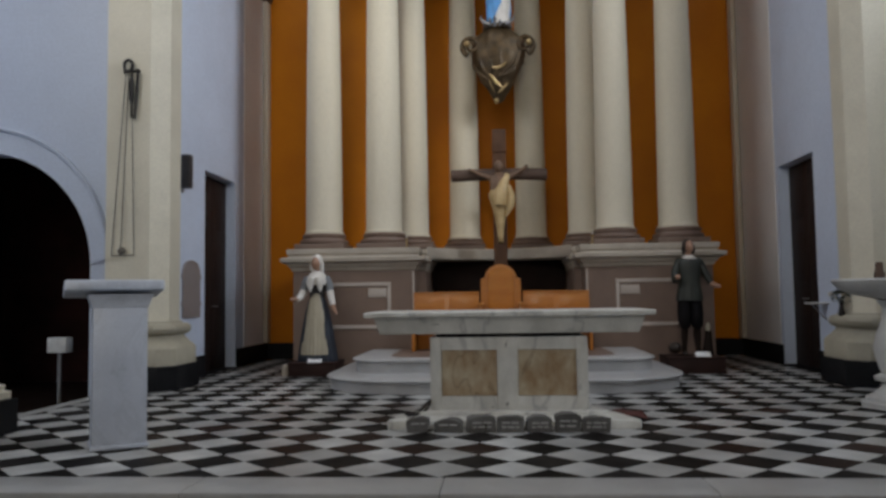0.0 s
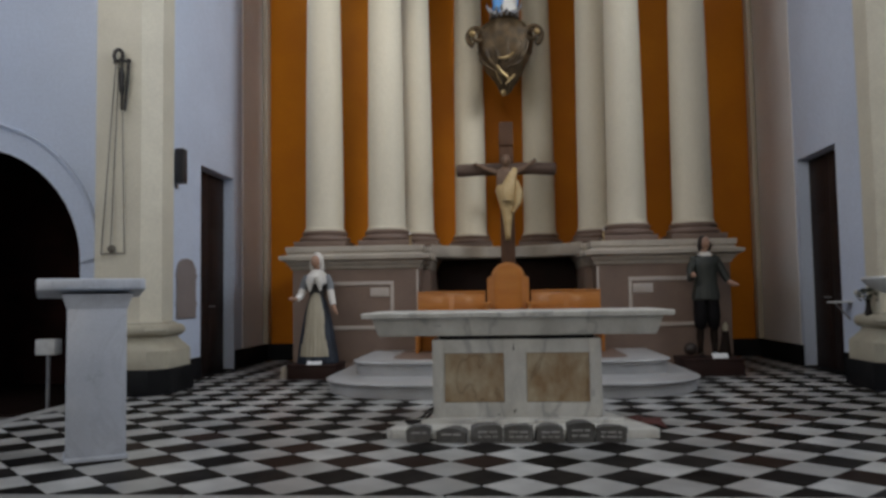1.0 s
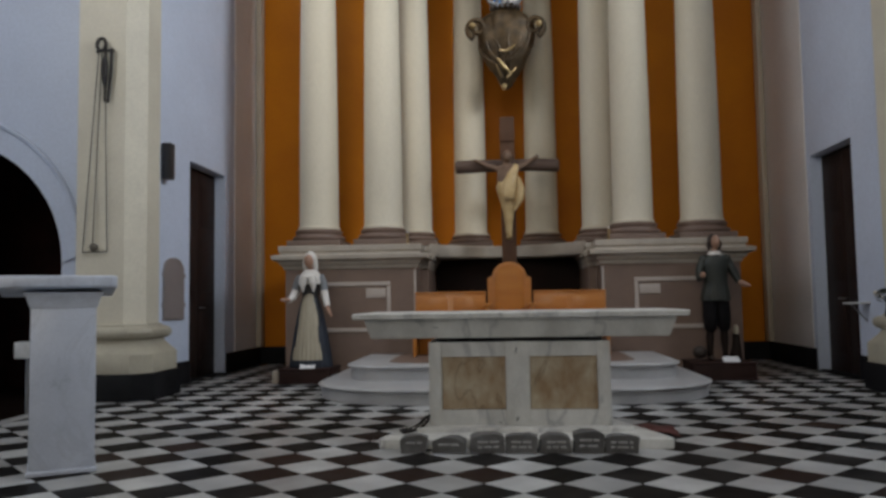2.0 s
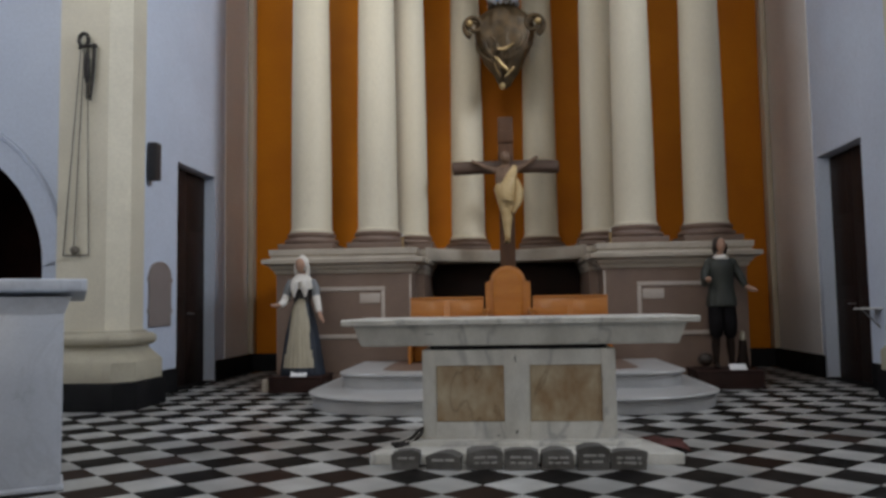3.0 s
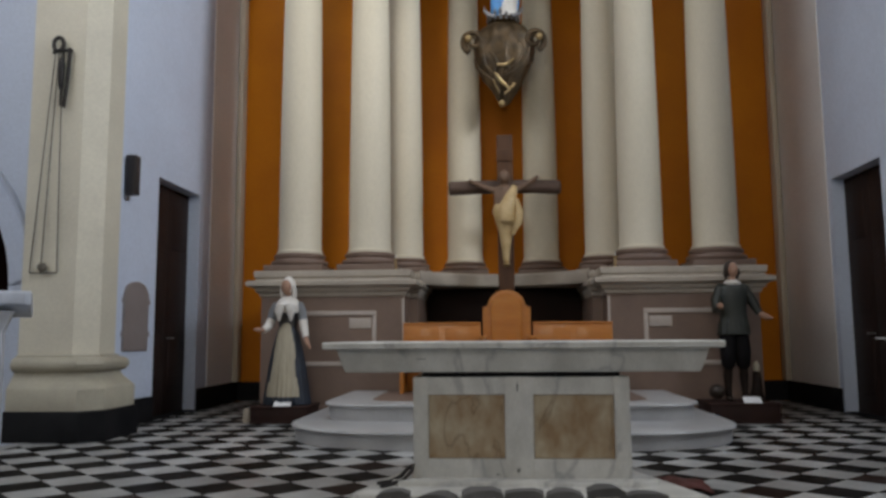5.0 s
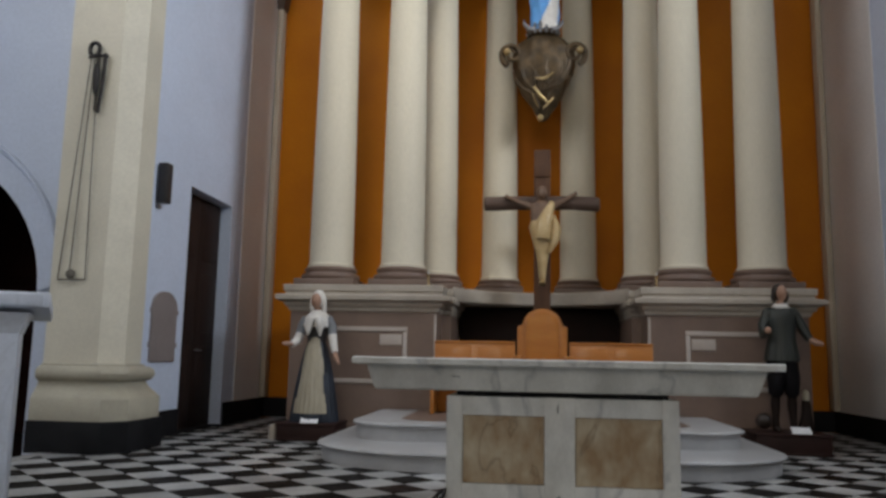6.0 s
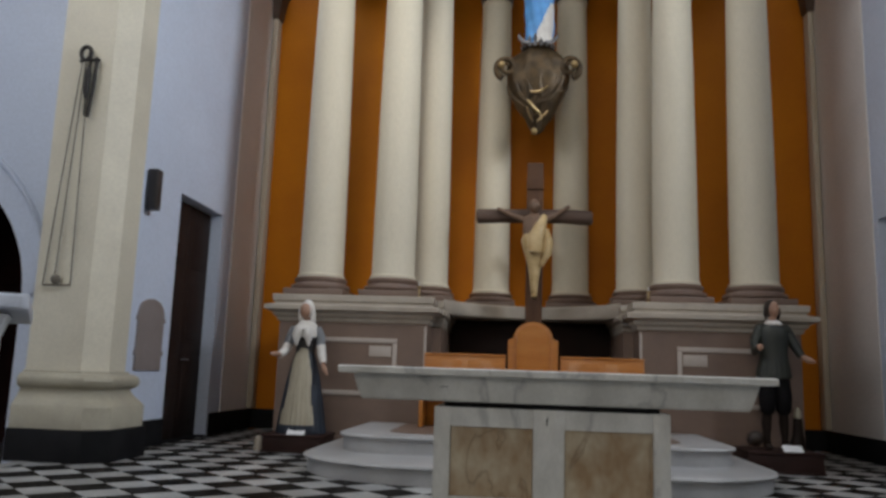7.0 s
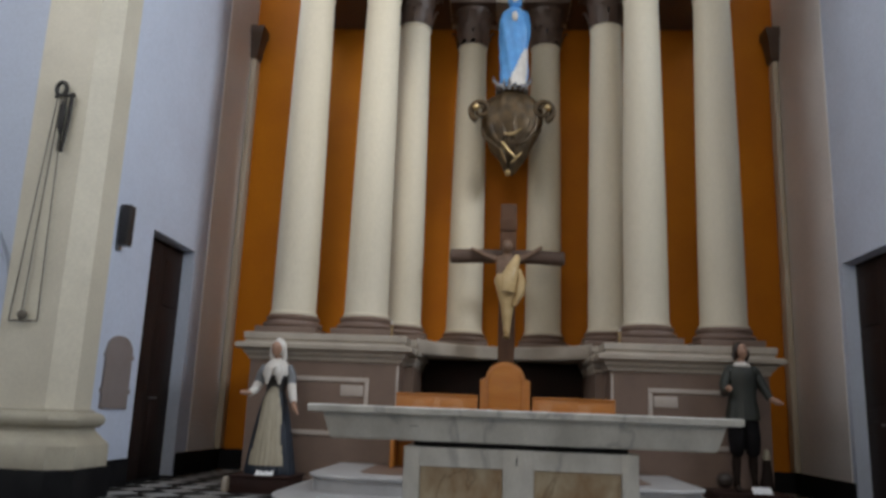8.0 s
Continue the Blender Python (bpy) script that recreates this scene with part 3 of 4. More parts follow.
part("tabletop", layered(slab, [(-0.135, 0.805), (-0.125, 0.815), (-0.105, 0.87), (-0.088, 0.93), (-0.08, 0.96), (-0.02, 0.962), (0.0, 0.966), (0.003, 1.0), (-0.006, 1.008)]), M_altar, altar, "thick marble tabletop with a splayed underside", 25)
# black filler carries the shade of the gap below the tabletop
part("recess", box(-0.66, 0.66, -0.43, 0.40, 0.77, 0.806), M_skirt, altar, "black filler for the shade in the joint")
for a, b in ((-0.72, -0.617), (-0.105, 0.085), (0.617, 0.72)):
    part("pier", box(a, b, -0.455, 0.42, 0.11, 0.772, 0.006), M_altar, altar, "upright of weathered marble")
for a, b in ((-0.618, -0.104), (0.084, 0.618)):
    for z0, z1 in ((0.11, 0.235), (0.655, 0.770)):
        part("rail", box(a, b, -0.452, 0.42, z0, z1), M_altar, altar, "cross rail of weathered marble")
for a, b in ((-0.617, -0.105), (0.085, 0.617)):
    part("panel", box(a + 0.002, b - 0.002, -0.438, 0.40, 0.237, 0.653), M_onyx, altar, "brown veined onyx panel")
for s in (-1, 1):
    part("end_panel", box(s * 0.722 - 0.004, s * 0.722 + 0.004, -0.3, 0.26, 0.24, 0.65), M_onyx, altar, "brown veined onyx panel")
foot = prism([(-0.80, -0.57), (0.80, -0.57), (0.88, -0.50), (0.76, -0.38), (0.76, 0.46), (-0.76, 0.46), (-0.76, -0.38), (-0.88, -0.50)], 0.075, 0.11, bevel=0.006)
part("foot", foot, M_altar, altar, "worn marble foot slab")
part("dais", prism([(-1.05, -0.85), (1.10, -0.85), (1.12, -0.80), (0.80, 0.10), (0.80, 0.60), (-0.80, 0.60), (-0.80, 0.10), (-1.07, -0.80)], 0.003, 0.076, bevel=0.01), M_altar, altar, "low worn marble plinth")

M_chip = material("dark_stained_chip", (0.17, 0.165, 0.15), (0.08, 0.08, 0.072), 20.0, 0.8)


def chip(x, y, z, w, h, seed):
    """A dark chipped spot with a ragged outline on a front face."""
    r = random.Random(seed)
    pts = []
    for i in range(12):
        a = 2 * math.pi * i / 12
        k = r.uniform(0.25, 1.0)
        pts.append((x + w * k * math.cos(a), z + h * k * math.sin(a)))
    bm = bmesh.new()
    lo = [bm.verts.new((px, y, pz)) for px, pz in pts]
    hi = [bm.verts.new((px, y - 0.003, pz)) for px, pz in pts]
    bm.faces.new(hi)
    for i in range(12):
        bm.faces.new((lo[i], lo[(i + 1) % 12], hi[(i + 1) % 12], hi[i]))
    part("chip", bm, M_chip, altar, "dark chipped spot in the marble")


for x, y, z, w, h in ((-0.66, -0.532, 0.895, 0.05, 0.008), (-0.02, -0.456, 0.71, 0.009, 0.05), (-0.02, -0.456, 0.165, 0.014, 0.022), (-0.155, -0.453, 0.135, 0.022, 0.007)):
    chip(x, y, z, w, h, int(1000 * (x + z)))

for s in (-1, 1):
    hold = thing("candle_holder", (C + s * 1.46, 6.98, 1.934), "small gilded candle holder on the retable ledge", "candle holder", "ledge candle holders")
    part("stem", lathe([(0.035, 0), (0.035, 0.012), (0.012, 0.03), (0.016, 0.08), (0.010, 0.12), (0.026, 0.14), (0.028, 0.155)], 14), M_gold, hold)
    part("candle", lathe([(0.011, 0.155), (0.011, 0.20), (0.004, 0.205)], 10), M_linen, hold, "short cream candle stub")

# ---- small inscribed stones before the altar ----
rng = random.Random(5)
for k, (x, w, h, t) in enumerate(((-0.535, 0.18, 0.125, 4), (-0.275, 0.23, 0.105, -3), (0.0, 0.235, 0.135, 6), (0.25, 0.22, 0.135, -4), (0.49, 0.21, 0.13, 3), (0.725, 0.215, 0.155, 2), (0.965, 0.24, 0.13, -7))):
    st = thing("inscribed_stone", (x, 1.43, 0.004), "rough dark stone block with pale cut lettering" if k > 1 else "rough dark stone block with faint pale lettering", "stone", "stones before the altar", turn=t)
    bm = box(-w / 2, w / 2, -0.065, 0.065, 0, h)
    bmesh.ops.subdivide_edges(bm, edges=bm.edges, cuts=3, use_grid_fill=True)
    for v in bm.verts:
        q = Vector((v.co.x * 7 + k * 5, v.co.y * 7, v.co.z * 7))
        edge_x = (abs(v.co.x) / (w / 2)) ** 4
        v.co += 0.018 * noise.noise_vector(q) + 0.006 * noise.noise_vector(q * 3)
        v.co.z -= 0.022 * edge_x * (v.co.z / h)
        v.co.z = max(v.co.z, 0)
    part("block", bm, M_stone, st, smooth=50)
    for j, zz in enumerate((0.60, 0.34)[: 1 + (k > 1)]):
        run = -w * 0.32
        while run < w * 0.28:
            ln = rng.uniform(0.03, 0.09)
            part("mark", box(run, min(run + ln, w * 0.33), -0.0795, -0.069, h * zz - 0.008, h * zz + 0.008, 0.003), M_scratch, st)
            run += ln + 0.012

# bits lying on the altar's plinth
cable = thing("black_cable", (-0.50, 1.85, 0.076), "black cable loop beside the altar foot", "cable")
part("loop", rod([(-0.16, -0.10, 0.012), (-0.10, -0.04, 0.016), (-0.03, 0.02, 0.03), (0.02, 0.05, 0.08), (0.03, 0.06, 0.12), (0.0, 0.10, 0.10), (-0.05, 0.06, 0.05), (-0.12, 0.02, 0.02), (-0.2, 0.0, 0.012)], 0.013), M_iron, cable)
cloth = thing("red_cloth", (1.30, 2.25, 0.004), "folded dark red cloth on the floor by the altar", "cloth")
bm = bmesh.new()
bmesh.ops.create_grid(bm, x_segments=14, y_segments=12, size=0.5, matrix=Matrix.Diagonal((0.42, 0.5, 1, 1)))
for v in bm.verts:
    v.co.z = 0.03 + 0.035 * noise.noise(Vector((v.co.x * 9, v.co.y * 7, 3))) - 0.05 * max(0, (v.co.length - 0.17)) 
    v.co.z = max(v.co.z, 0.003)
bmesh.ops.solidify(bm, geom=bm.faces[:], thickness=0.006)
part("fold", bm, M_red, cloth, smooth=60)

# ---- presider's chair and side benches ----
chair = thing("presider_chair", (0.215, 6.45, 0.353), "varnished orange wooden chair with an arched high back", "chair")
n = 20
out = [(-0.305, 0.0), (-0.305, 1.06), (-0.235, 1.075)] + [(-0.235 * math.cos(math.pi * i / n), 1.085 + 0.195 * math.sin(math.pi * i / n)) for i in range(n + 1)] + [(0.235, 1.075), (0.305, 1.06), (0.305, 0.0)]
def upright(outline, y0, y1, bevel=0.012):
    bm = bmesh.new()
    a = [bm.verts.new((x, y0, z)) for x, z in outline]
    b = [bm.verts.new((x, y1, z)) for x, z in outline]
    f = bm.faces.new(a)
    bm.faces.new(b)
    for i in range(len(outline)):
        j = (i + 1) % len(outline)
        bm.faces.new((a[i], a[j], b[j], b[i]))
    bmesh.ops.bevel(bm, geom=list(f.edges), offset=bevel, segments=2, affect="EDGES")
    return bm


part("backrest", upright(out, 0.14, 0.20), M_oak, chair)
arch = [(-0.20, 0.55), (-0.20, 1.06)] + [(-0.20 * math.cos(math.pi * i / n), 1.07 + 0.165 * math.sin(math.pi * i / n)) for i in range(n + 1)] + [(0.20, 1.06), (0.20, 0.55)]
part("back_panel", upright(arch, 0.105, 0.145, 0.02), M_oak_gloss, chair, "polished rounded back panel")
part("seat", box(-0.30, 0.30, -0.32, 0.14, 0.40, 0.46, 0.012), M_oak, chair)
for s in (-1, 1):
    part("side_panel", box(s * 0.30 - 0.025, s * 0.30 + 0.025, -0.32, 0.14, 0, 0.66, 0.01), M_oak, chair)
    part("armrest", box(s * 0.30 - 0.04, s * 0.30 + 0.04, -0.34, 0.14, 0.66, 0.70, 0.012), M_oak, chair)
for s in (-1, 1):
    bench = thing("side_bench", (0.215 + s * 0.83, 6.5, 0.353), "varnished orange wooden bench with a low panelled back", "bench", "benches beside the chair")
    part("backrest", box(-0.50, 0.50, 0.10, 0.145, 0.0, 0.86, 0.018), M_oak, bench)
    for q in (-1, 1):
        part("back_panel", box(q * 0.25 - 0.21, q * 0.25 + 0.21, 0.097, 0.102, 0.50, 0.80, 0.002), M_oak, bench)
    part("top_rail", box(-0.50, 0.50, 0.085, 0.155, 0.845, 0.872, 0.01), M_oak, bench)
    part("seat", box(-0.49, 0.49, -0.34, 0.10, 0.40, 0.44, 0.012), M_oak, bench)
    for q in (-1, 1):
        part("end_panel", box(q * 0.47 - 0.02, q * 0.47 + 0.02, -0.33, 0.10, 0, 0.40, 0.01), M_oak, bench)

# ---- crucifix ----
cross = thing("crucifix", (0.235, 7.80, 0.353), "large timber crucifix with a gold-draped carved figure", "crucifix")
part("upright", box(-0.115, 0.115, -0.05, 0.09, 0, 3.62, 0.02), M_beam, cross, "dark brown timber upright")
bm = bmesh.new()
rod([(-0.82, 0, 2.84), (-0.80, 0, 2.84), (-0.4, 0, 2.85), (0.4, 0, 2.85), (0.78, 0, 2.83), (0.80, 0, 2.83)], [0.07, 0.105, 0.10, 0.10, 0.105, 0.07], bm, 16)
part("crossbeam", bm, M_log, cross, "rounded mauve-brown timber crossbeam")
part("title_board", box(-0.12, 0.12, -0.075, -0.05, 3.22, 3.40, 0.008), M_beam, cross)
fig = bmesh.new()
lathe([(0.03, 1.72), (0.055, 1.76), (0.075, 1.95), (0.105, 2.15), (0.165, 2.35), (0.185, 2.48), (0.16, 2.56)], 18, fig, (0, -0.16, 0), 1, (1, 0.7))
lathe([(0.15, 2.50), (0.145, 2.60), (0.165, 2.74), (0.15, 2.80), (0.07, 2.84), (0.05, 2.88)], 18, fig, (-0.01, -0.15, 0), 0, (1, 0.62))
ball((-0.01, -0.17, 2.96), 0.085, fig, 0, 0.9, 1, 1.2)
rod([(-0.12, -0.15, 2.76), (-0.32, -0.14, 2.83), (-0.52, -0.13, 2.93)], [0.05, 0.034, 0.026], fig, 10, 0)
rod([(0.12, -0.15, 2.76), (0.30, -0.14, 2.85), (0.47, -0.13, 2.97)], [0.05, 0.034, 0.026], fig, 10, 0)
rod([(0.13, -0.17, 2.82), (0.08, -0.23, 2.66), (0.02, -0.25, 2.50), (0.0, -0.24, 2.3)], [0.045, 0.085, 0.13, 0.12], fig, 14, 1)
rod([(0.15, -0.2, 2.62), (0.19, -0.22, 2.45), (0.17, -0.21, 2.30), (0.10, -0.2, 2.12)], [0.05, 0.075, 0.07, 0.03], fig, 10, 1)
for v in fig.verts:
    if v.co.z < 2.8:
        v.co.x += 0.012 * math.sin(34 * v.co.z + 16 * v.co.x)
        v.co.y += 0.014 * math.sin(42 * v.co.x + 9 * v.co.z)
ball((0, -0.19, 1.70), 0.05, fig, 2, 1, 1.3, 0.8)
part("carved_figure", fig, [M_carved, M_gilt_cloth, M_gold], cross, "gold-draped carved wooden figure")

# ---- console and upper statue ----
console = thing("carved_console", (0.25, 8.10, 4.5), "gilded bronze console of curled leaves and scrolls", "console")
bm = lathe([(0.03, 0.0), (0.09, 0.05), (0.13, 0.12), (0.19, 0.22), (0.29, 0.40), (0.40, 0.62), (0.45, 0.82), (0.45, 0.96), (0.42, 1.08), (0.36, 1.18), (0.28, 1.25), (0.23, 1.29), (0.20, 1.30)], 56, squash=(1, 0.6))
for v in bm.verts:
    a = math.atan2(v.co.y, v.co.x)
    k = 1 + 0.06 * math.sin(7 * a + 9 * v.co.z) + 0.15 * noise.noise(v.co * 6) + 0.05 * noise.noise(v.co * 14)
    v.co.x *= k
    v.co.y *= k
part("body", bm, M_bronze, console, smooth=70)
for s in (-1, 1):
    pts = []
    for i in range(30):
        a = 0.36 * i - 1.2
        r = 0.165 - 0.0047 * i
        pts.append((s * (0.46 + r * math.cos(a)), -0.12 - 0.002 * i, 0.98 + 1.05 * r * math.sin(a)))
    part("volute", rod(pts, [0.052 - 0.0011 * i for i in range(30)], n=10), M_bronze, console, "dark bronze scroll")
    part("volute_eye", ball((s * 0.53, -0.20, 1.0), 0.055), M_gold, console, "pale gilded boss")
rng = random.Random(11)
def shell(a, z, out=0.0):
    r = float(np.interp(z, [0.0, 0.06, 0.16, 0.34, 0.62, 0.86, 1.02, 1.2], [0.03, 0.10, 0.16, 0.25, 0.39, 0.44, 0.43, 0.34])) + out
    return Vector((r * math.cos(a), 0.55 * r * math.sin(a) - out * 0.4, z))


for k in range(11):
    a0, a1 = -2.95 + 2.76 * k / 10, -1.57 + rng.uniform(-0.5, 0.5)
    ph, amp = rng.uniform(0, 6.3), rng.uniform(0.12, 0.30)
    z0, z1 = rng.uniform(0.60, 0.95), rng.uniform(0.04, 0.34)
    pts, rad = [], []
    for i in range(15):
        t = i / 14
        pts.append(shell(a0 + (a1 - a0) * t ** 1.5 + amp * math.sin(4.2 * t + ph) * (1 - 0.5 * t), z0 + (z1 - z0) * t, 0.02))
        rad.append(0.008 + 0.024 * math.sin(math.pi * min(1, 0.1 + 0.9 * t)) ** 0.8)
    part("fold", rod(pts, rad, n=8), M_bronze, console, "")
def stroke(line, rad, mat, label):
    pts = []
    for x, z in line:
        r = float(np.interp(z, [0.0, 0.12, 0.22, 0.40, 0.62, 0.82], [0.05, 0.12, 0.17, 0.27, 0.38, 0.43]))
        pts.append((x, -0.6 * math.sqrt(max(0.0004, r * r - x * x)) - 0.085, z))
    n = len(pts)
    part("scroll", rod(pts, [rad * (0.35 + 0.65 * math.sin(math.pi * (i + 0.6) / (n + 0.2))) for i in range(n)], n=8), mat, console, label)


arc = [(-0.11 + 0.028 * i, 0.56 - 0.045 * math.sin(math.pi * i / 9) + 0.008 * i) for i in range(10)]
stroke(arc, 0.024, M_gold, "bright gilded scroll")
stroke([(-0.15 + 0.022 * i, 0.44 - 0.024 * i + 0.012 * math.sin(i)) for i in range(10)], 0.032, M_gold, "bright gilded scroll")
stroke([(0.0 + 0.026 * i, 0.40 + 0.002 * i * i) for i in range(9)], 0.022, M_bronze, "")
stroke([(-0.17 + 0.014 * i, 0.48 - 0.04 * i) for i in range(9)], 0.022, M_bronze, "")
stroke([(0.16 - 0.02 * i, 0.30 - 0.02 * i + 0.01 * math.sin(2 * i)) for i in range(9)], 0.02, M_gold, "bright gilded scroll")
stroke([(-0.16 + 0.012 * i, 0.36 - 0.026 * i) for i in range(9)], 0.018, M_gold, "bright gilded scroll")
part("tail", ball((-0.04, -0.05, 0.03), 0.048, sz=1.2), M_gold, console, "bright gilded tail boss")
part("top_plate", lathe([(0.20, 1.29), (0.25, 1.31), (0.26, 1.35), (0.22, 1.37)], 28, squash=(1, 0.75)), M_bronze, console)
for s in (-1, 1):
    part("horn", rod([(s * 0.12, -0.2, 1.33), (s * 0.22, -0.17, 1.37), (s * 0.28, -0.12, 1.46), (s * 0.285, -0.1, 1.54)], [0.03, 0.034, 0.024, 0.004]), M_steel, console, "silvery crescent tip")
part("wall_bracket", box(-0.12, 0.12, 0.1, 1.48, 0.7, 1.2, 0.02), M_taupe_dark, console, "dark bracket into the wall")
for k in range(8):
    a = -2.9 + 2.66 * k / 7
    hh = rng.uniform(0.5, 1.15)
    part("finial", lathe([(0.02, 1.36), (0.036, 1.36 + 0.04 * hh), (0.014, 1.36 + 0.08 * hh), (0.034, 1.36 + 0.12 * hh), (0.003, 1.36 + 0.2 * hh)], 8, at=(0.23 * math.cos(a), 0.18 * math.sin(a), -0.06)), M_steel, console, "small silvery crown point")

madonna = bmesh.new()
zs = [0.0, 0.05, 0.3, 0.6, 0.9, 1.08, 1.25, 1.34, 1.38]
rs = [0.215, 0.22, 0.215, 0.215, 0.24, 0.245, 0.20, 0.09, 0.075]
lathe([(float(np.interp(z, zs, rs)), float(z)) for z in np.linspace(0, 1.38, 70)], 72, madonna, squash=(1, 0.75))
for f in madonna.faces:
    c = f.calc_center_median()
    front = c.y < -0.05
    f.material_index = 1 if front and c.x > -0.10 + 0.42 * (c.z - 0.0) and c.z < 0.62 else 0
for v in madonna.verts:
    a = math.atan2(v.co.y, v.co.x)
    k = 1 + 0.045 * math.sin(7 * a + 7 * v.co.z) + 0.06 * noise.noise(v.co * 5)
    v.co.x *= k
    v.co.y *= k
ball((0, -0.02, 1.48), 0.13, madonna, 0, 0.9, 0.9, 1.15)
ball((0, -0.06, 1.47), 0.09, madonna, 1, 0.85, 0.9, 1.1)
ball((0, -0.19, 1.12), 0.06, madonna, 1, 0.8, 0.8, 1.4)
ob = link("draped_statue", madonna, [M_sky, M_linen], None, "", 60)
ob.matrix_world = pose(0.27, 8.08, 5.87)
tagged(ob, "blue-mantled white statue standing on the gilded console", "statue")


# ---- the two statues beside the retable ----
def folds(bm, count, depth, z0, z1):
    for v in bm.verts:
        if z0 <= v.co.z <= z1:
            a = math.atan2(v.co.y, v.co.x)
            k = 1 + depth * math.sin(count * a) * (1 - (v.co.z - z0) / (z1 - z0))
            v.co.x *= k
            v.co.y *= k


zs = [0.0, 0.03, 0.2, 0.45, 0.7, 0.88, 0.96, 1.02]
rs = [0.285, 0.29, 0.27, 0.235, 0.19, 0.145, 0.112, 0.115]
w_st = lathe([(float(np.interp(z, zs, rs)), float(z)) for z in np.linspace(0, 1.02, 40)], 88, squash=(1, 0.78))
for f in w_st.faces:
    c = f.calc_center_median()
    a = math.degrees(math.atan2(c.y, c.x))
    if -146 - 3 * math.sin(9 * c.z) < a < -48 + 9 * (1 - c.z) + 3 * math.sin(11 * c.z) and c.z > 0.11:
        f.material_index = 1
for v in w_st.verts:
    a = math.atan2(v.co.y, v.co.x)
    k = 1 + (0.045 * math.sin(23 * a) + 0.02 * math.sin(11 * a + 1)) * max(0, 1 - v.co.z / 1.0)
    v.co.x *= k
    v.co.y *= k
lathe([(0.113, 0.94), (0.12, 1.02), (0.14, 1.13), (0.145, 1.22), (0.12, 1.29), (0.06, 1.34)], 26, w_st, mi=2, squash=(1, 0.75))
lathe([(0.18, 1.15), (0.185, 1.19), (0.165, 1.27), (0.105, 1.33), (0.06, 1.36)], 26, w_st, mi=3, squash=(0.95, 0.82))
for s_ in (-1, 1):
    rod([(s_ * 0.05, -0.15, 1.25), (s_ * 0.075, -0.165, 1.16), (s_ * 0.075, -0.15, 1.04)], [0.06, 0.055, 0.01], w_st, 10, 3)
    rod([(s_ * 0.14, -0.01, 1.27), (s_ * 0.185, -0.02, 1.16), (s_ * 0.205, -0.05, 1.04)], [0.05, 0.06, 0.054], w_st, 12, 4)
rod([(-0.205, -0.05, 1.05), (-0.225, -0.12, 0.97), (-0.26, -0.20, 0.93)], [0.056, 0.05, 0.04], w_st, 12, 3)
rod([(-0.255, -0.19, 0.93), (-0.30, -0.26, 0.935), (-0.345, -0.30, 0.94)], [0.026, 0.028, 0.012], w_st, 8, 5)
rod([(0.205, -0.05, 1.05), (0.235, -0.09, 0.93), (0.265, -0.13, 0.84)], [0.056, 0.05, 0.04], w_st, 12, 3)
rod([(0.26, -0.13, 0.84), (0.30, -0.18, 0.76), (0.345, -0.22, 0.70)], [0.026, 0.03, 0.012], w_st, 8, 5)
lathe([(0.045, 1.32), (0.043, 1.40)], 12, w_st, mi=5)
ball((-0.012, -0.068, 1.475), 0.078, w_st, 5, 0.84, 0.9, 1.2)
ball((-0.016, -0.142, 1.468), 0.014, w_st, 5, 0.8, 1, 1.6, 8)
ball((0, 0.012, 1.50), 0.104, w_st, 3, 0.84, 0.95, 1.12, 18)
rod([(0, 0.06, 1.46), (0, 0.09, 1.36), (0, 0.10, 1.24)], [0.085, 0.085, 0.03], w_st, 12, 3)
for s_ in (-1, 1):
    rod([(s_ * 0.075, -0.02, 1.50), (s_ * 0.08, -0.02, 1.41), (s_ * 0.06, -0.03, 1.32)], [0.028, 0.03, 0.02], w_st, 8, 3)
ob = link("costumed_statue", w_st, [M_navy, M_apron, M_bodice, M_linen, M_sleeve, M_skin], None, "", 60)
ob.matrix_world = pose(-2.565, 6.42, 0.21)
tagged(ob, "painted statue in white headscarf, shawl and beige apron", "statue", "statues beside the retable")

m_st = lathe([(0.19, 0.80), (0.222, 0.81), (0.215, 0.90), (0.195, 1.0), (0.185, 1.07), (0.19, 1.16), (0.205, 1.28), (0.20, 1.36), (0.15, 1.43), (0.07, 1.46)], 60, squash=(1, 0.66))
folds(m_st, 13, 0.08, 0.76, 1.05)
for s in (-1, 1):
    rod([(s * 0.085, 0.02, 0.80), (s * 0.10, -0.01, 0.60), (s * 0.105, -0.01, 0.44), (s * 0.105, 0.0, 0.40)], [0.12, 0.115, 0.095, 0.06], m_st, 14, 1)
    rod([(s * 0.105, 0.0, 0.42), (s * 0.11, 0.02, 0.30), (s * 0.115, 0.01, 0.12), (s * 0.115, 0.0, 0.03)], [0.055, 0.062, 0.042, 0.045], m_st, 12, 6)
    ball((s * 0.12, -0.06, 0.035), 0.055, m_st, 3, 0.85, 1.7, 0.6)
    ball((s * 0.165, 0, 1.355), 0.082, m_st, 0)
rod([(-0.17, 0, 1.37), (-0.25, -0.03, 1.22), (-0.27, -0.10, 1.11), (-0.26, -0.21, 1.13)], [0.068, 0.066, 0.055, 0.042], m_st, 12, 0)
ball((-0.258, -0.25, 1.15), 0.042, m_st, 2)
rod([(0.17, 0, 1.37), (0.27, -0.02, 1.20), (0.335, -0.08, 1.06)], [0.068, 0.066, 0.048], m_st, 12, 0)
rod([(0.335, -0.08, 1.06), (0.41, -0.13, 1.02), (0.48, -0.16, 1.0)], [0.035, 0.038, 0.014], m_st, 8, 2)
lathe([(0.125, 1.415), (0.13, 1.435), (0.075, 1.475)], 18, m_st, mi=4)
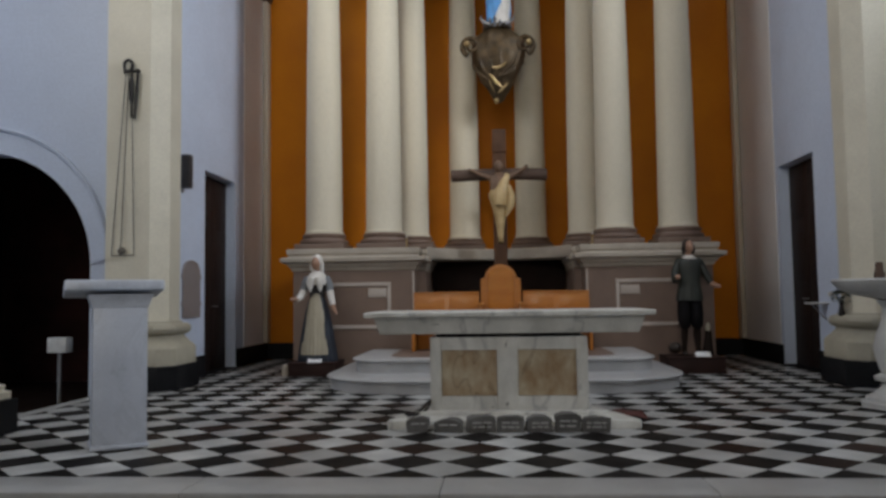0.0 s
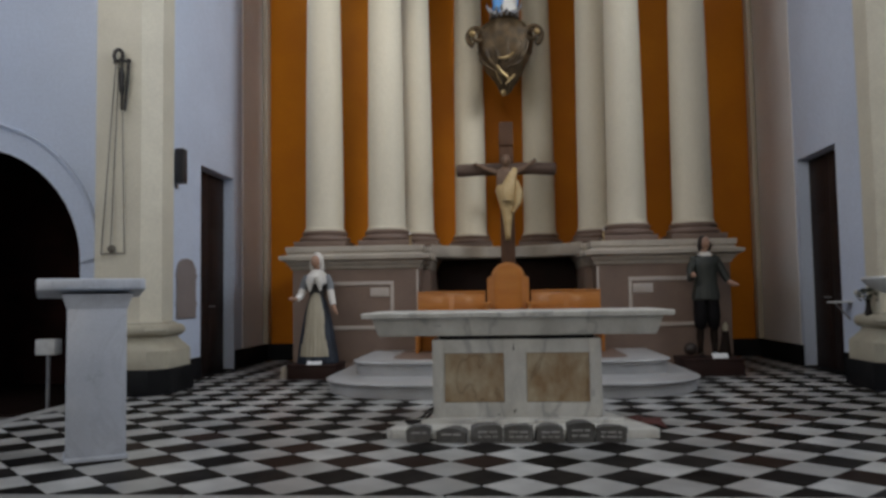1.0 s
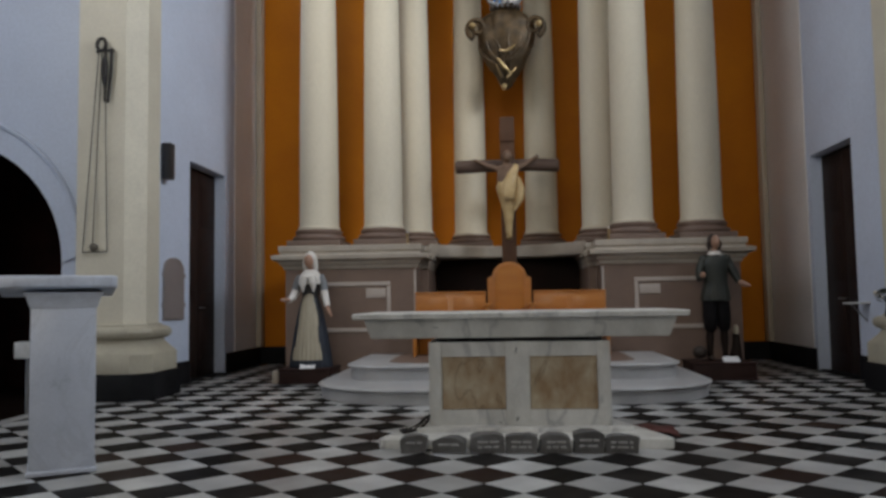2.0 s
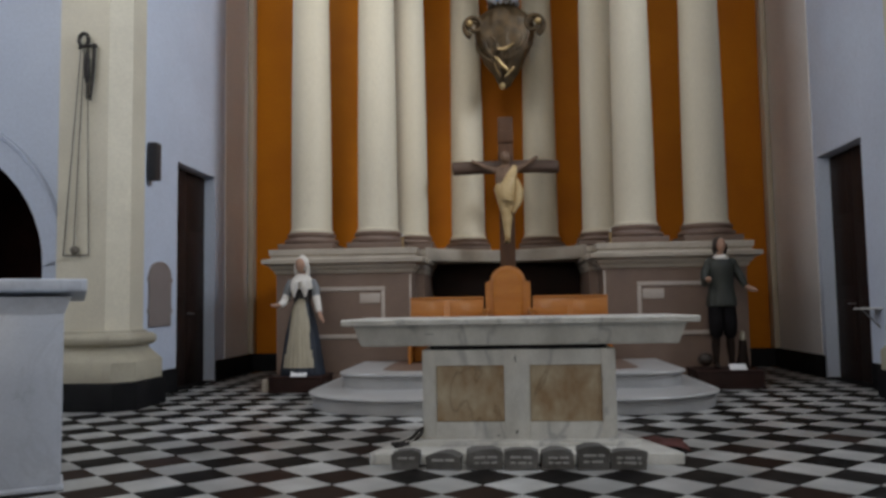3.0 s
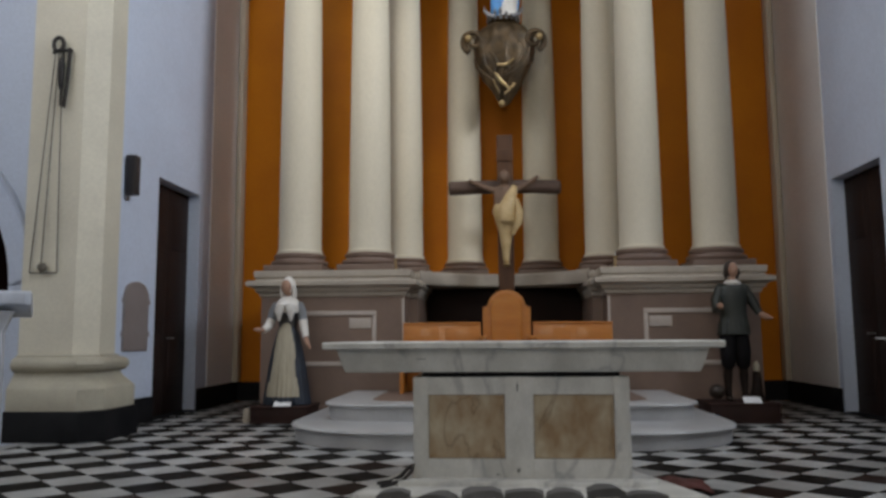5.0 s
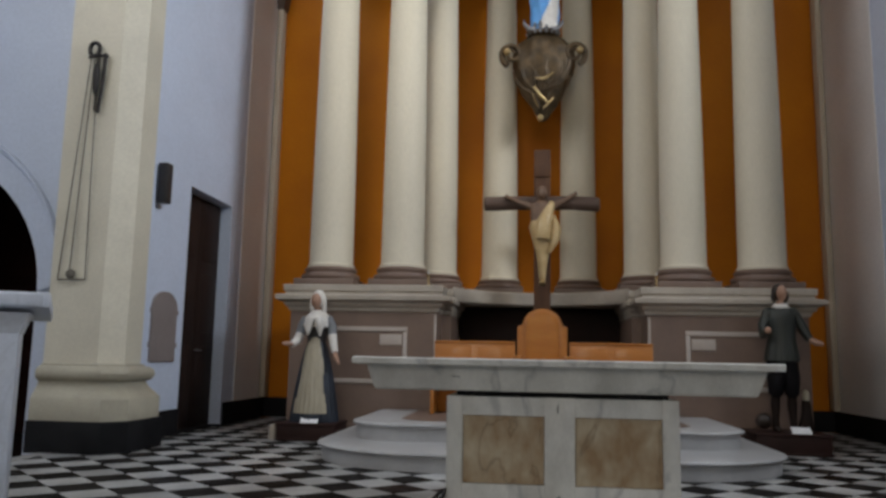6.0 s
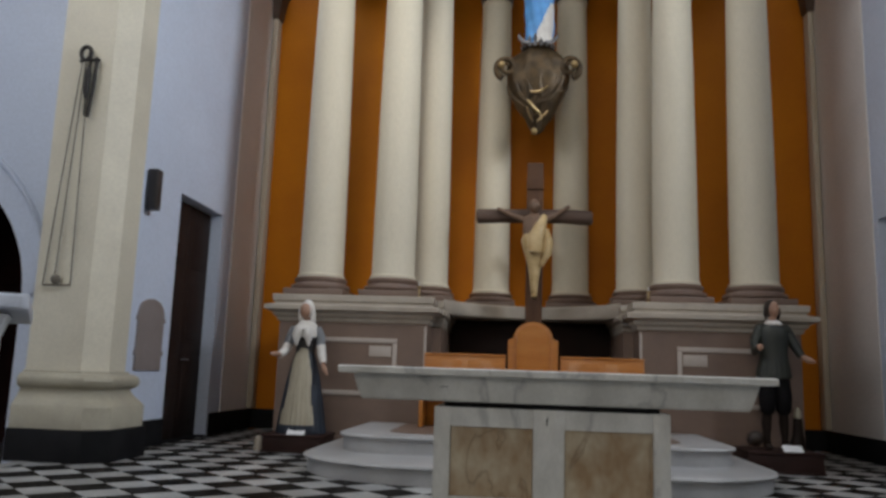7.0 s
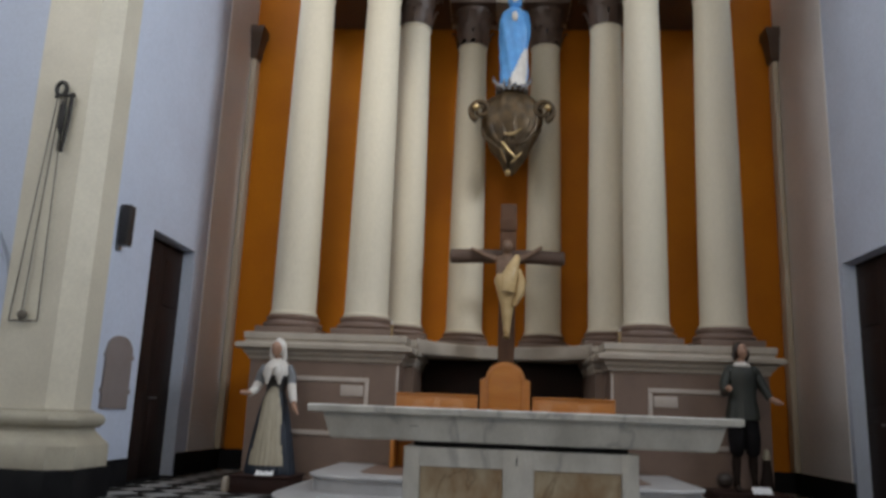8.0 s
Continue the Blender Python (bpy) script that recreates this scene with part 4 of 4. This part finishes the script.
lathe([(0.05, 1.44), (0.05, 1.52)], 12, m_st, mi=2)
ball((0.006, -0.050, 1.60), 0.080, m_st, 2, 0.84, 0.95, 1.2)
ball((0.006, -0.128, 1.592), 0.014, m_st, 2, 0.8, 1, 1.6, 8)
ball((-0.008, 0.02, 1.62), 0.098, m_st, 3, 0.96, 0.95, 1.08)
for s in (-1, 1):
    rod([(s * 0.075, -0.01, 1.62), (s * 0.088, 0.0, 1.56), (s * 0.075, 0.01, 1.49)], [0.03, 0.034, 0.016], m_st, 8, 3)
ball((0.29, 0.02, 0.40), 0.065, m_st, 5, 0.7, 0.9, 1.3)
rod([(0.27, 0.02, 0.0), (0.29, 0.02, 0.18), (0.29, 0.02, 0.36)], [0.11, 0.07, 0.05], m_st, 10, 6)
ball((-0.29, -0.05, 0.12), 0.10, m_st, 3, 1.1, 0.9, 0.9)
for v in m_st.verts:
    v.co.x *= 0.86
ob = link("costumed_statue", m_st, [M_green, M_breeches, M_skin, M_hair, M_linen, M_apron, M_stocking], None, "", 60)
ob.matrix_world = pose(3.0, 6.48, 0.24)
tagged(ob, "painted statue in dark green tunic and breeches", "statue", "statues beside the retable")


def statue_plinth(x, y, w, d, h):
    ob = thing("statue_plinth", (x, y, 0.004), "dark red-brown wooden plinth under a painted statue", "plinth", "statue plinths")
    part("body", box(-w / 2, w / 2, -d / 2, d / 2, 0.02, h - 0.03, 0.006), M_plinth, ob)
    part("top_board", box(-w / 2 - 0.015, w / 2 + 0.015, -d / 2 - 0.015, d / 2 + 0.015, h - 0.03, h, 0.008), M_plinth, ob)
    part("foot_board", box(-w / 2 - 0.01, w / 2 + 0.01, -d / 2 - 0.01, d / 2 + 0.01, 0.0, 0.03, 0.006), M_plinth, ob)


statue_plinth(-2.58, 6.42, 0.70, 0.66, 0.206)
statue_plinth(3.0, 6.48, 0.80, 0.66, 0.236)
for x, y, z, t in ((-2.55, 6.135, 0.21, 4), (3.10, 6.20, 0.24, -3)):
    card = thing("label_card", (x, y, z), "small white printed card propped on a statue plinth", "card", "label cards", turn=t)
    bm = box(-0.105, 0.105, -0.004, 0.0, 0, 0.12, 0.0)
    bmesh.ops.rotate(bm, verts=bm.verts, matrix=Matrix.Rotation(radians(-58), 3, "X"))
    part("sheet", bm, M_paper, card)
ped = thing("corner_stone", (-3.02, 6.25, 0.004), "small pale stone block standing on the tiled floor", "stone")
part("block", lathe([(0.05, 0), (0.055, 0.05), (0.05, 0.13), (0.035, 0.17)], 10), M_ledge, ped)

# ---- lectern ----
lect = thing("marble_lectern", (-2.86, 0.80, 0.004), "white marble lectern with a broad sloping reading top", "lectern", turn=31)
part("foot", box(-0.213, 0.213, -0.178, 0.178, 0, 0.035, 0.008), M_marble, lect)
part("body", box(-0.198, 0.198, -0.165, 0.165, 0.035, 1.185, 0.008), M_marble, lect)
part("neck", layered(lambda o: [(-0.198 - o, -0.165 - o), (0.198 + o, -0.165 - o), (0.198 + o, 0.165 + o), (-0.198 - o, 0.165 + o)], [(0.004, 1.09), (0.006, 1.10), (0.03, 1.17), (0.045, 1.195)]), M_marble, lect)
bm = box(-0.40, 0.33, -0.12, 0.42, 1.215, 1.30, 0.012)
bmesh.ops.rotate(bm, verts=bm.verts, cent=(0, 0, 1.22), matrix=Matrix.Rotation(radians(-6), 3, "X"))
part("reading_top", bm, M_marble, lect, "broad marble reading slab")
part("book_rest", box(-0.30, 0.30, -0.135, -0.112, 1.235, 1.30, 0.006), M_marble, lect)

# ---- baptismal font ----
font = thing("marble_font", (4.06, 2.75, 0.004), "white marble font with a wide bowl on a baluster stem", "font")
part("foot", lathe([(0.34, 0), (0.34, 0.05), (0.30, 0.06), (0.30, 0.09), (0.24, 0.12)], 8), M_font, font)
part("stem", lathe([(0.22, 0.12), (0.16, 0.18), (0.12, 0.24), (0.19, 0.26), (0.20, 0.30), (0.13, 0.33), (0.17, 0.45), (0.19, 0.58), (0.16, 0.72), (0.11, 0.86), (0.10, 0.98), (0.15, 1.05)], 32), M_font, font)
part("bowl", lathe([(0.12, 1.05), (0.18, 1.07), (0.36, 1.11), (0.48, 1.165), (0.51, 1.20), (0.53, 1.22), (0.545, 1.245), (0.535, 1.262), (0.48, 1.262), (0.42, 1.19), (0.2, 1.13)], 44), M_font, font)
cand = thing("brown_jar", (3.93, 2.72, 1.13), "small brown wooden jar standing in the font bowl", "jar")
part("body", lathe([(0.05, 0.0), (0.055, 0.05), (0.05, 0.18), (0.035, 0.24), (0.038, 0.27), (0.03, 0.30)], 16), M_log, cand)

# a plant by the far pillar
vase = thing("flower_vase", (4.47, 4.86, 0.838), "dark vase with a drooping bunch of dark green leaves", "plant")
part("vase", lathe([(0.035, 0.0), (0.042, 0.04), (0.028, 0.12), (0.026, 0.17), (0.036, 0.19), (0.030, 0.19)], 16), M_iron, vase)
rng = random.Random(3)
leaves = bmesh.new()
blooms = bmesh.new()
for k in range(90):
    a, e = rng.uniform(0, 6.28), rng.uniform(-0.25, 1.4)
    p = Vector((0.13 * math.cos(a) * math.cos(e), 0.13 * math.sin(a) * math.cos(e), 0.21 + 0.12 * math.sin(e)))
    if k % 15 == 0:
        ball(p + Vector((0, 0, 0.02)), rng.uniform(0.018, 0.03), blooms, seg=8)
    else:
        w = Vector((-math.sin(a), math.cos(a), 0)) * 0.018
        tip = p + Vector((math.cos(a), math.sin(a), rng.uniform(-0.8, 0.5))) * 0.05
        b = p - Vector((math.cos(a), math.sin(a), 0.4)) * 0.05
        vs = [leaves.verts.new(q) for q in (b, p - w, tip, p + w)]
        leaves.faces.new(vs)
part("leaves", leaves, M_leaf, vase)
part("blooms", blooms, M_petal, vase)
shelf = thing("wall_shelf", (XR, 5.98, 0.98), "small pale wall shelf on a thin metal brace", "shelf")
part("board", box(-0.26, 0.0, -0.10, 0.10, 0.0, 0.022, 0.004), M_white, shelf)
part("brace", rod([(-0.20, 0, 0.0), (-0.002, 0, -0.22)], 0.008), M_steel, shelf)

# ---- on the left pillar and wall ----
hook = thing("lamp_pulley", (-4.58, 4.515, 0), "black iron pulley bracket with hanging cords", "pulley")
part("plate", box(-0.015, 0.015, -0.02, 0.004, 3.55, 4.2, 0.004), M_iron, hook)
ring = [(-0.03 + 0.055 * math.cos(a), -0.05, 4.23 + 0.075 * math.sin(a)) for a in (2 * math.pi * i / 18 for i in range(19))]
part("wheel", rod(ring, 0.022), M_iron, hook, "black pulley wheel")
part("arm", rod([(-0.09, -0.05, 4.14), (0.0, -0.05, 4.16), (0.13, -0.05, 4.15)], 0.018), M_iron, hook)
part("lever", rod([(0.10, -0.05, 4.18), (0.09, -0.05, 3.9), (0.06, -0.05, 3.52)], [0.02, 0.022, 0.016]), M_iron, hook, "black iron lever")
part("weight", lathe([(0.014, 3.72), (0.03, 3.78), (0.034, 4.0), (0.014, 4.08)], 12, at=(0.02, -0.06, 0)), M_iron, hook, "black iron weight")
for a, b in ((-0.06, -0.24), (-0.02, -0.12), (0.02, 0.06)):
    part("cord", rod([(a, -0.05, 4.15), ((a + b) / 2, -0.045, 2.9), (b, -0.03, 1.74)], 0.007, n=6), M_rope, hook, "thin grey cord")
part("cord_box", rod([(-0.24, -0.03, 1.74), (0.06, -0.03, 1.74)], 0.008, n=6), M_rope, hook)
part("knot", ball((-0.10, -0.035, 1.80), 0.05, sx=1.1, sy=0.5), M_rope, hook, "coiled cord end")

spk = thing("wall_loudspeaker", (XL, 5.56, 2.7), "narrow black column loudspeaker fixed to the wall", "loudspeaker", turn=0)
part("cabinet", box(0.02, 0.14, -0.07, 0.07, 0.06, 0.54, 0.01), M_bodice, spk)
part("grille", box(0.136, 0.146, -0.055, 0.055, 0.08, 0.52, 0.004), M_bodice, spk)
part("bracket", box(-0.002, 0.03, -0.03, 0.03, 0.0, 0.50, 0.004), M_steel, spk, "grey wall bracket")
tab = thing("wall_tablet", (XL, 5.915, 0), "plain mauve round-topped stone tablet set on the wall", "tablet")
n = 14
tabout = [(-0.32, 0.895), (-0.32, 1.58)] + [(-0.31 * math.cos(math.pi * i / n), 1.58 + 0.16 * math.sin(math.pi * i / n)) for i in range(n + 1)] + [(0.32, 1.58), (0.32, 0.895)]
bm = upright(tabout, -0.025, 0.0, 0.006)
bmesh.ops.rotate(bm, verts=bm.verts, matrix=Matrix.Rotation(radians(90), 3, "Z"))
part("plate", bm, M_tablet, tab)
for y, z in ((-0.33, 1.1), (0.33, 1.1), (0.33, 1.5), (-0.33, 1.5)):
    part("clip", box(0.0, 0.03, y - 0.02, y + 0.02, z - 0.03, z + 0.03, 0.004), M_tablet, tab)

# a box on a post in the aisle, and the next pillar's foot
post = thing("offering_box", (-5.73, 4.9, -0.335), "white offering box on a slim metal post", "box")
part("post", rod([(0, 0, 0.02), (0, 0, 0.82)], 0.028, n=12), M_steel, post)
part("foot", lathe([(0.15, 0), (0.15, 0.015), (0.03, 0.03)], 18), M_steel, post)
part("box", box(-0.13, 0.13, -0.09, 0.09, 0.81, 1.01, 0.01), M_white, post)

low = thing("rail_pedestal", (-4.50, 1.12, 0.003), "low black stone pedestal with a moulded cream cap", "pedestal")
def sq(o):
    return [(-0.22 - o, -0.2 - o), (0.22 + o, -0.2 - o), (0.22 + o, 0.2 + o), (-0.22 - o, 0.2 + o)]


part("plinth", layered(sq, [(0.16, 0.0), (0.16, 0.29), (0.15, 0.30)]), M_skirt, low)
part("cap", layered(sq, [(0.12, 0.30), (0.12, 0.36), (0.08, 0.38), (0.09, 0.42), (0.0, 0.45), (0.0, 0.47)]), M_cream, low, "cream moulded cap")

# ---- floor tiles ----
def tile_mesh(name, mat):
    h, g = D / 2 - 0.0025, 0.004
    bm = bmesh.new()
    lo = [bm.verts.new((h * x, h * y, -0.012)) for x, y in ((1, 0), (0, 1), (-1, 0), (0, -1))]
    mid = [bm.verts.new((h * x, h * y, -0.0015)) for x, y in ((1, 0), (0, 1), (-1, 0), (0, -1))]
    hi = [bm.verts.new(((h - g) * x, (h - g) * y, 0.0)) for x, y in ((1, 0), (0, 1), (-1, 0), (0, -1))]
    for a, b in ((lo, mid), (mid, hi)):
        for i in range(4):
            bm.faces.new((a[i], a[(i + 1) % 4], b[(i + 1) % 4], b[i]))
    bm.faces.new(hi)
    bmesh.ops.recalc_face_normals(bm, faces=bm.faces)
    me = bpy.data.meshes.new(name)
    bm.to_mesh(me)
    bm.free()
    me.materials.append(mat)
    return me


white_me, black_me, brown_me = tile_mesh("white_tile", M_white_tile), tile_mesh("black_tile", M_black_tile), tile_mesh("black_tile", M_brown_tile)


def clip(poly, axis, limit, keep_more):
    out = []
    for (p, q) in zip(poly, poly[1:] + poly[:1]):
        a, b = (p[axis] - limit) * (1 if keep_more else -1), (q[axis] - limit) * (1 if keep_more else -1)
        if a >= 0:
            out.append(p)
        if a * b < 0:
            t = a / (a - b)
            out.append((p[0] + t * (q[0] - p[0]), p[1] + t * (q[1] - p[1])))
    return out


rest = {"white": ([], []), "black": ([], [])}
count = 0
rng = random.Random(2)
for n in range(-2, 22):
    for i in range(-14, 15):
        for colour, me, cx, cy in (("white", white_me, (i + 0.5) * D, n * D), ("black", black_me, i * D, (n + 0.5) * D)):
            wide = cy < 1.7
            x0, x1 = (-6.35, 6.75) if wide else (XP0, XP1)
            if cy > YB or cx < x0 - D / 2 or cx > x1 + D / 2:
                continue
            h = D / 2
            whole = cx - h >= x0 and cx + h <= x1 and cy - h >= YE - 0.01 and cy + h <= YB
            near = cy < 4.0 and -3.1 < cx < 2.9
            if whole and near and count < 300:
                t = new(f"{colour}_tile", brown_me if colour == "black" and rng.random() < 0.16 else me)
                t.parent = platform
                t.matrix_world = pose(cx, cy, rng.uniform(0, 0.0012), rng.uniform(-0.12, 0.12), rng.uniform(-0.12, 0.12), rng.choice((0, 90, 180, 270)))
                count += 1
                continue
            g = 0.004
            poly = [(cx + h - g, cy), (cx, cy + h - g), (cx - h + g, cy), (cx, cy - h + g)]
            for axis, lim, more in ((0, x0, True), (0, x1, False), (1, YE, True), (1, YB, False)):
                poly = clip(poly, axis, lim, more) if poly else poly
            if len(poly) < 3:
                continue
            verts, faces = rest[colour]
            k = len(verts)
            m = len(poly)
            verts += [(x, y, -0.012) for x, y in poly] + [(x, y, 0.0) for x, y in poly]
            faces.append(tuple(range(k + m, k + 2 * m)))
            faces += [(k + j, k + (j + 1) % m, k + m + (j + 1) % m, k + m + j) for j in range(m)]
for colour, mat in (("white", M_white_rest), ("black", M_black_rest)):
    me = bpy.data.meshes.new(f"{colour}_tiles")
    me.from_pydata(rest[colour][0], [], rest[colour][1])
    me.materials.append(mat)
    t = new(f"{colour}_tiles", me)
    t.parent = platform
    t["kind"] = "stuff"
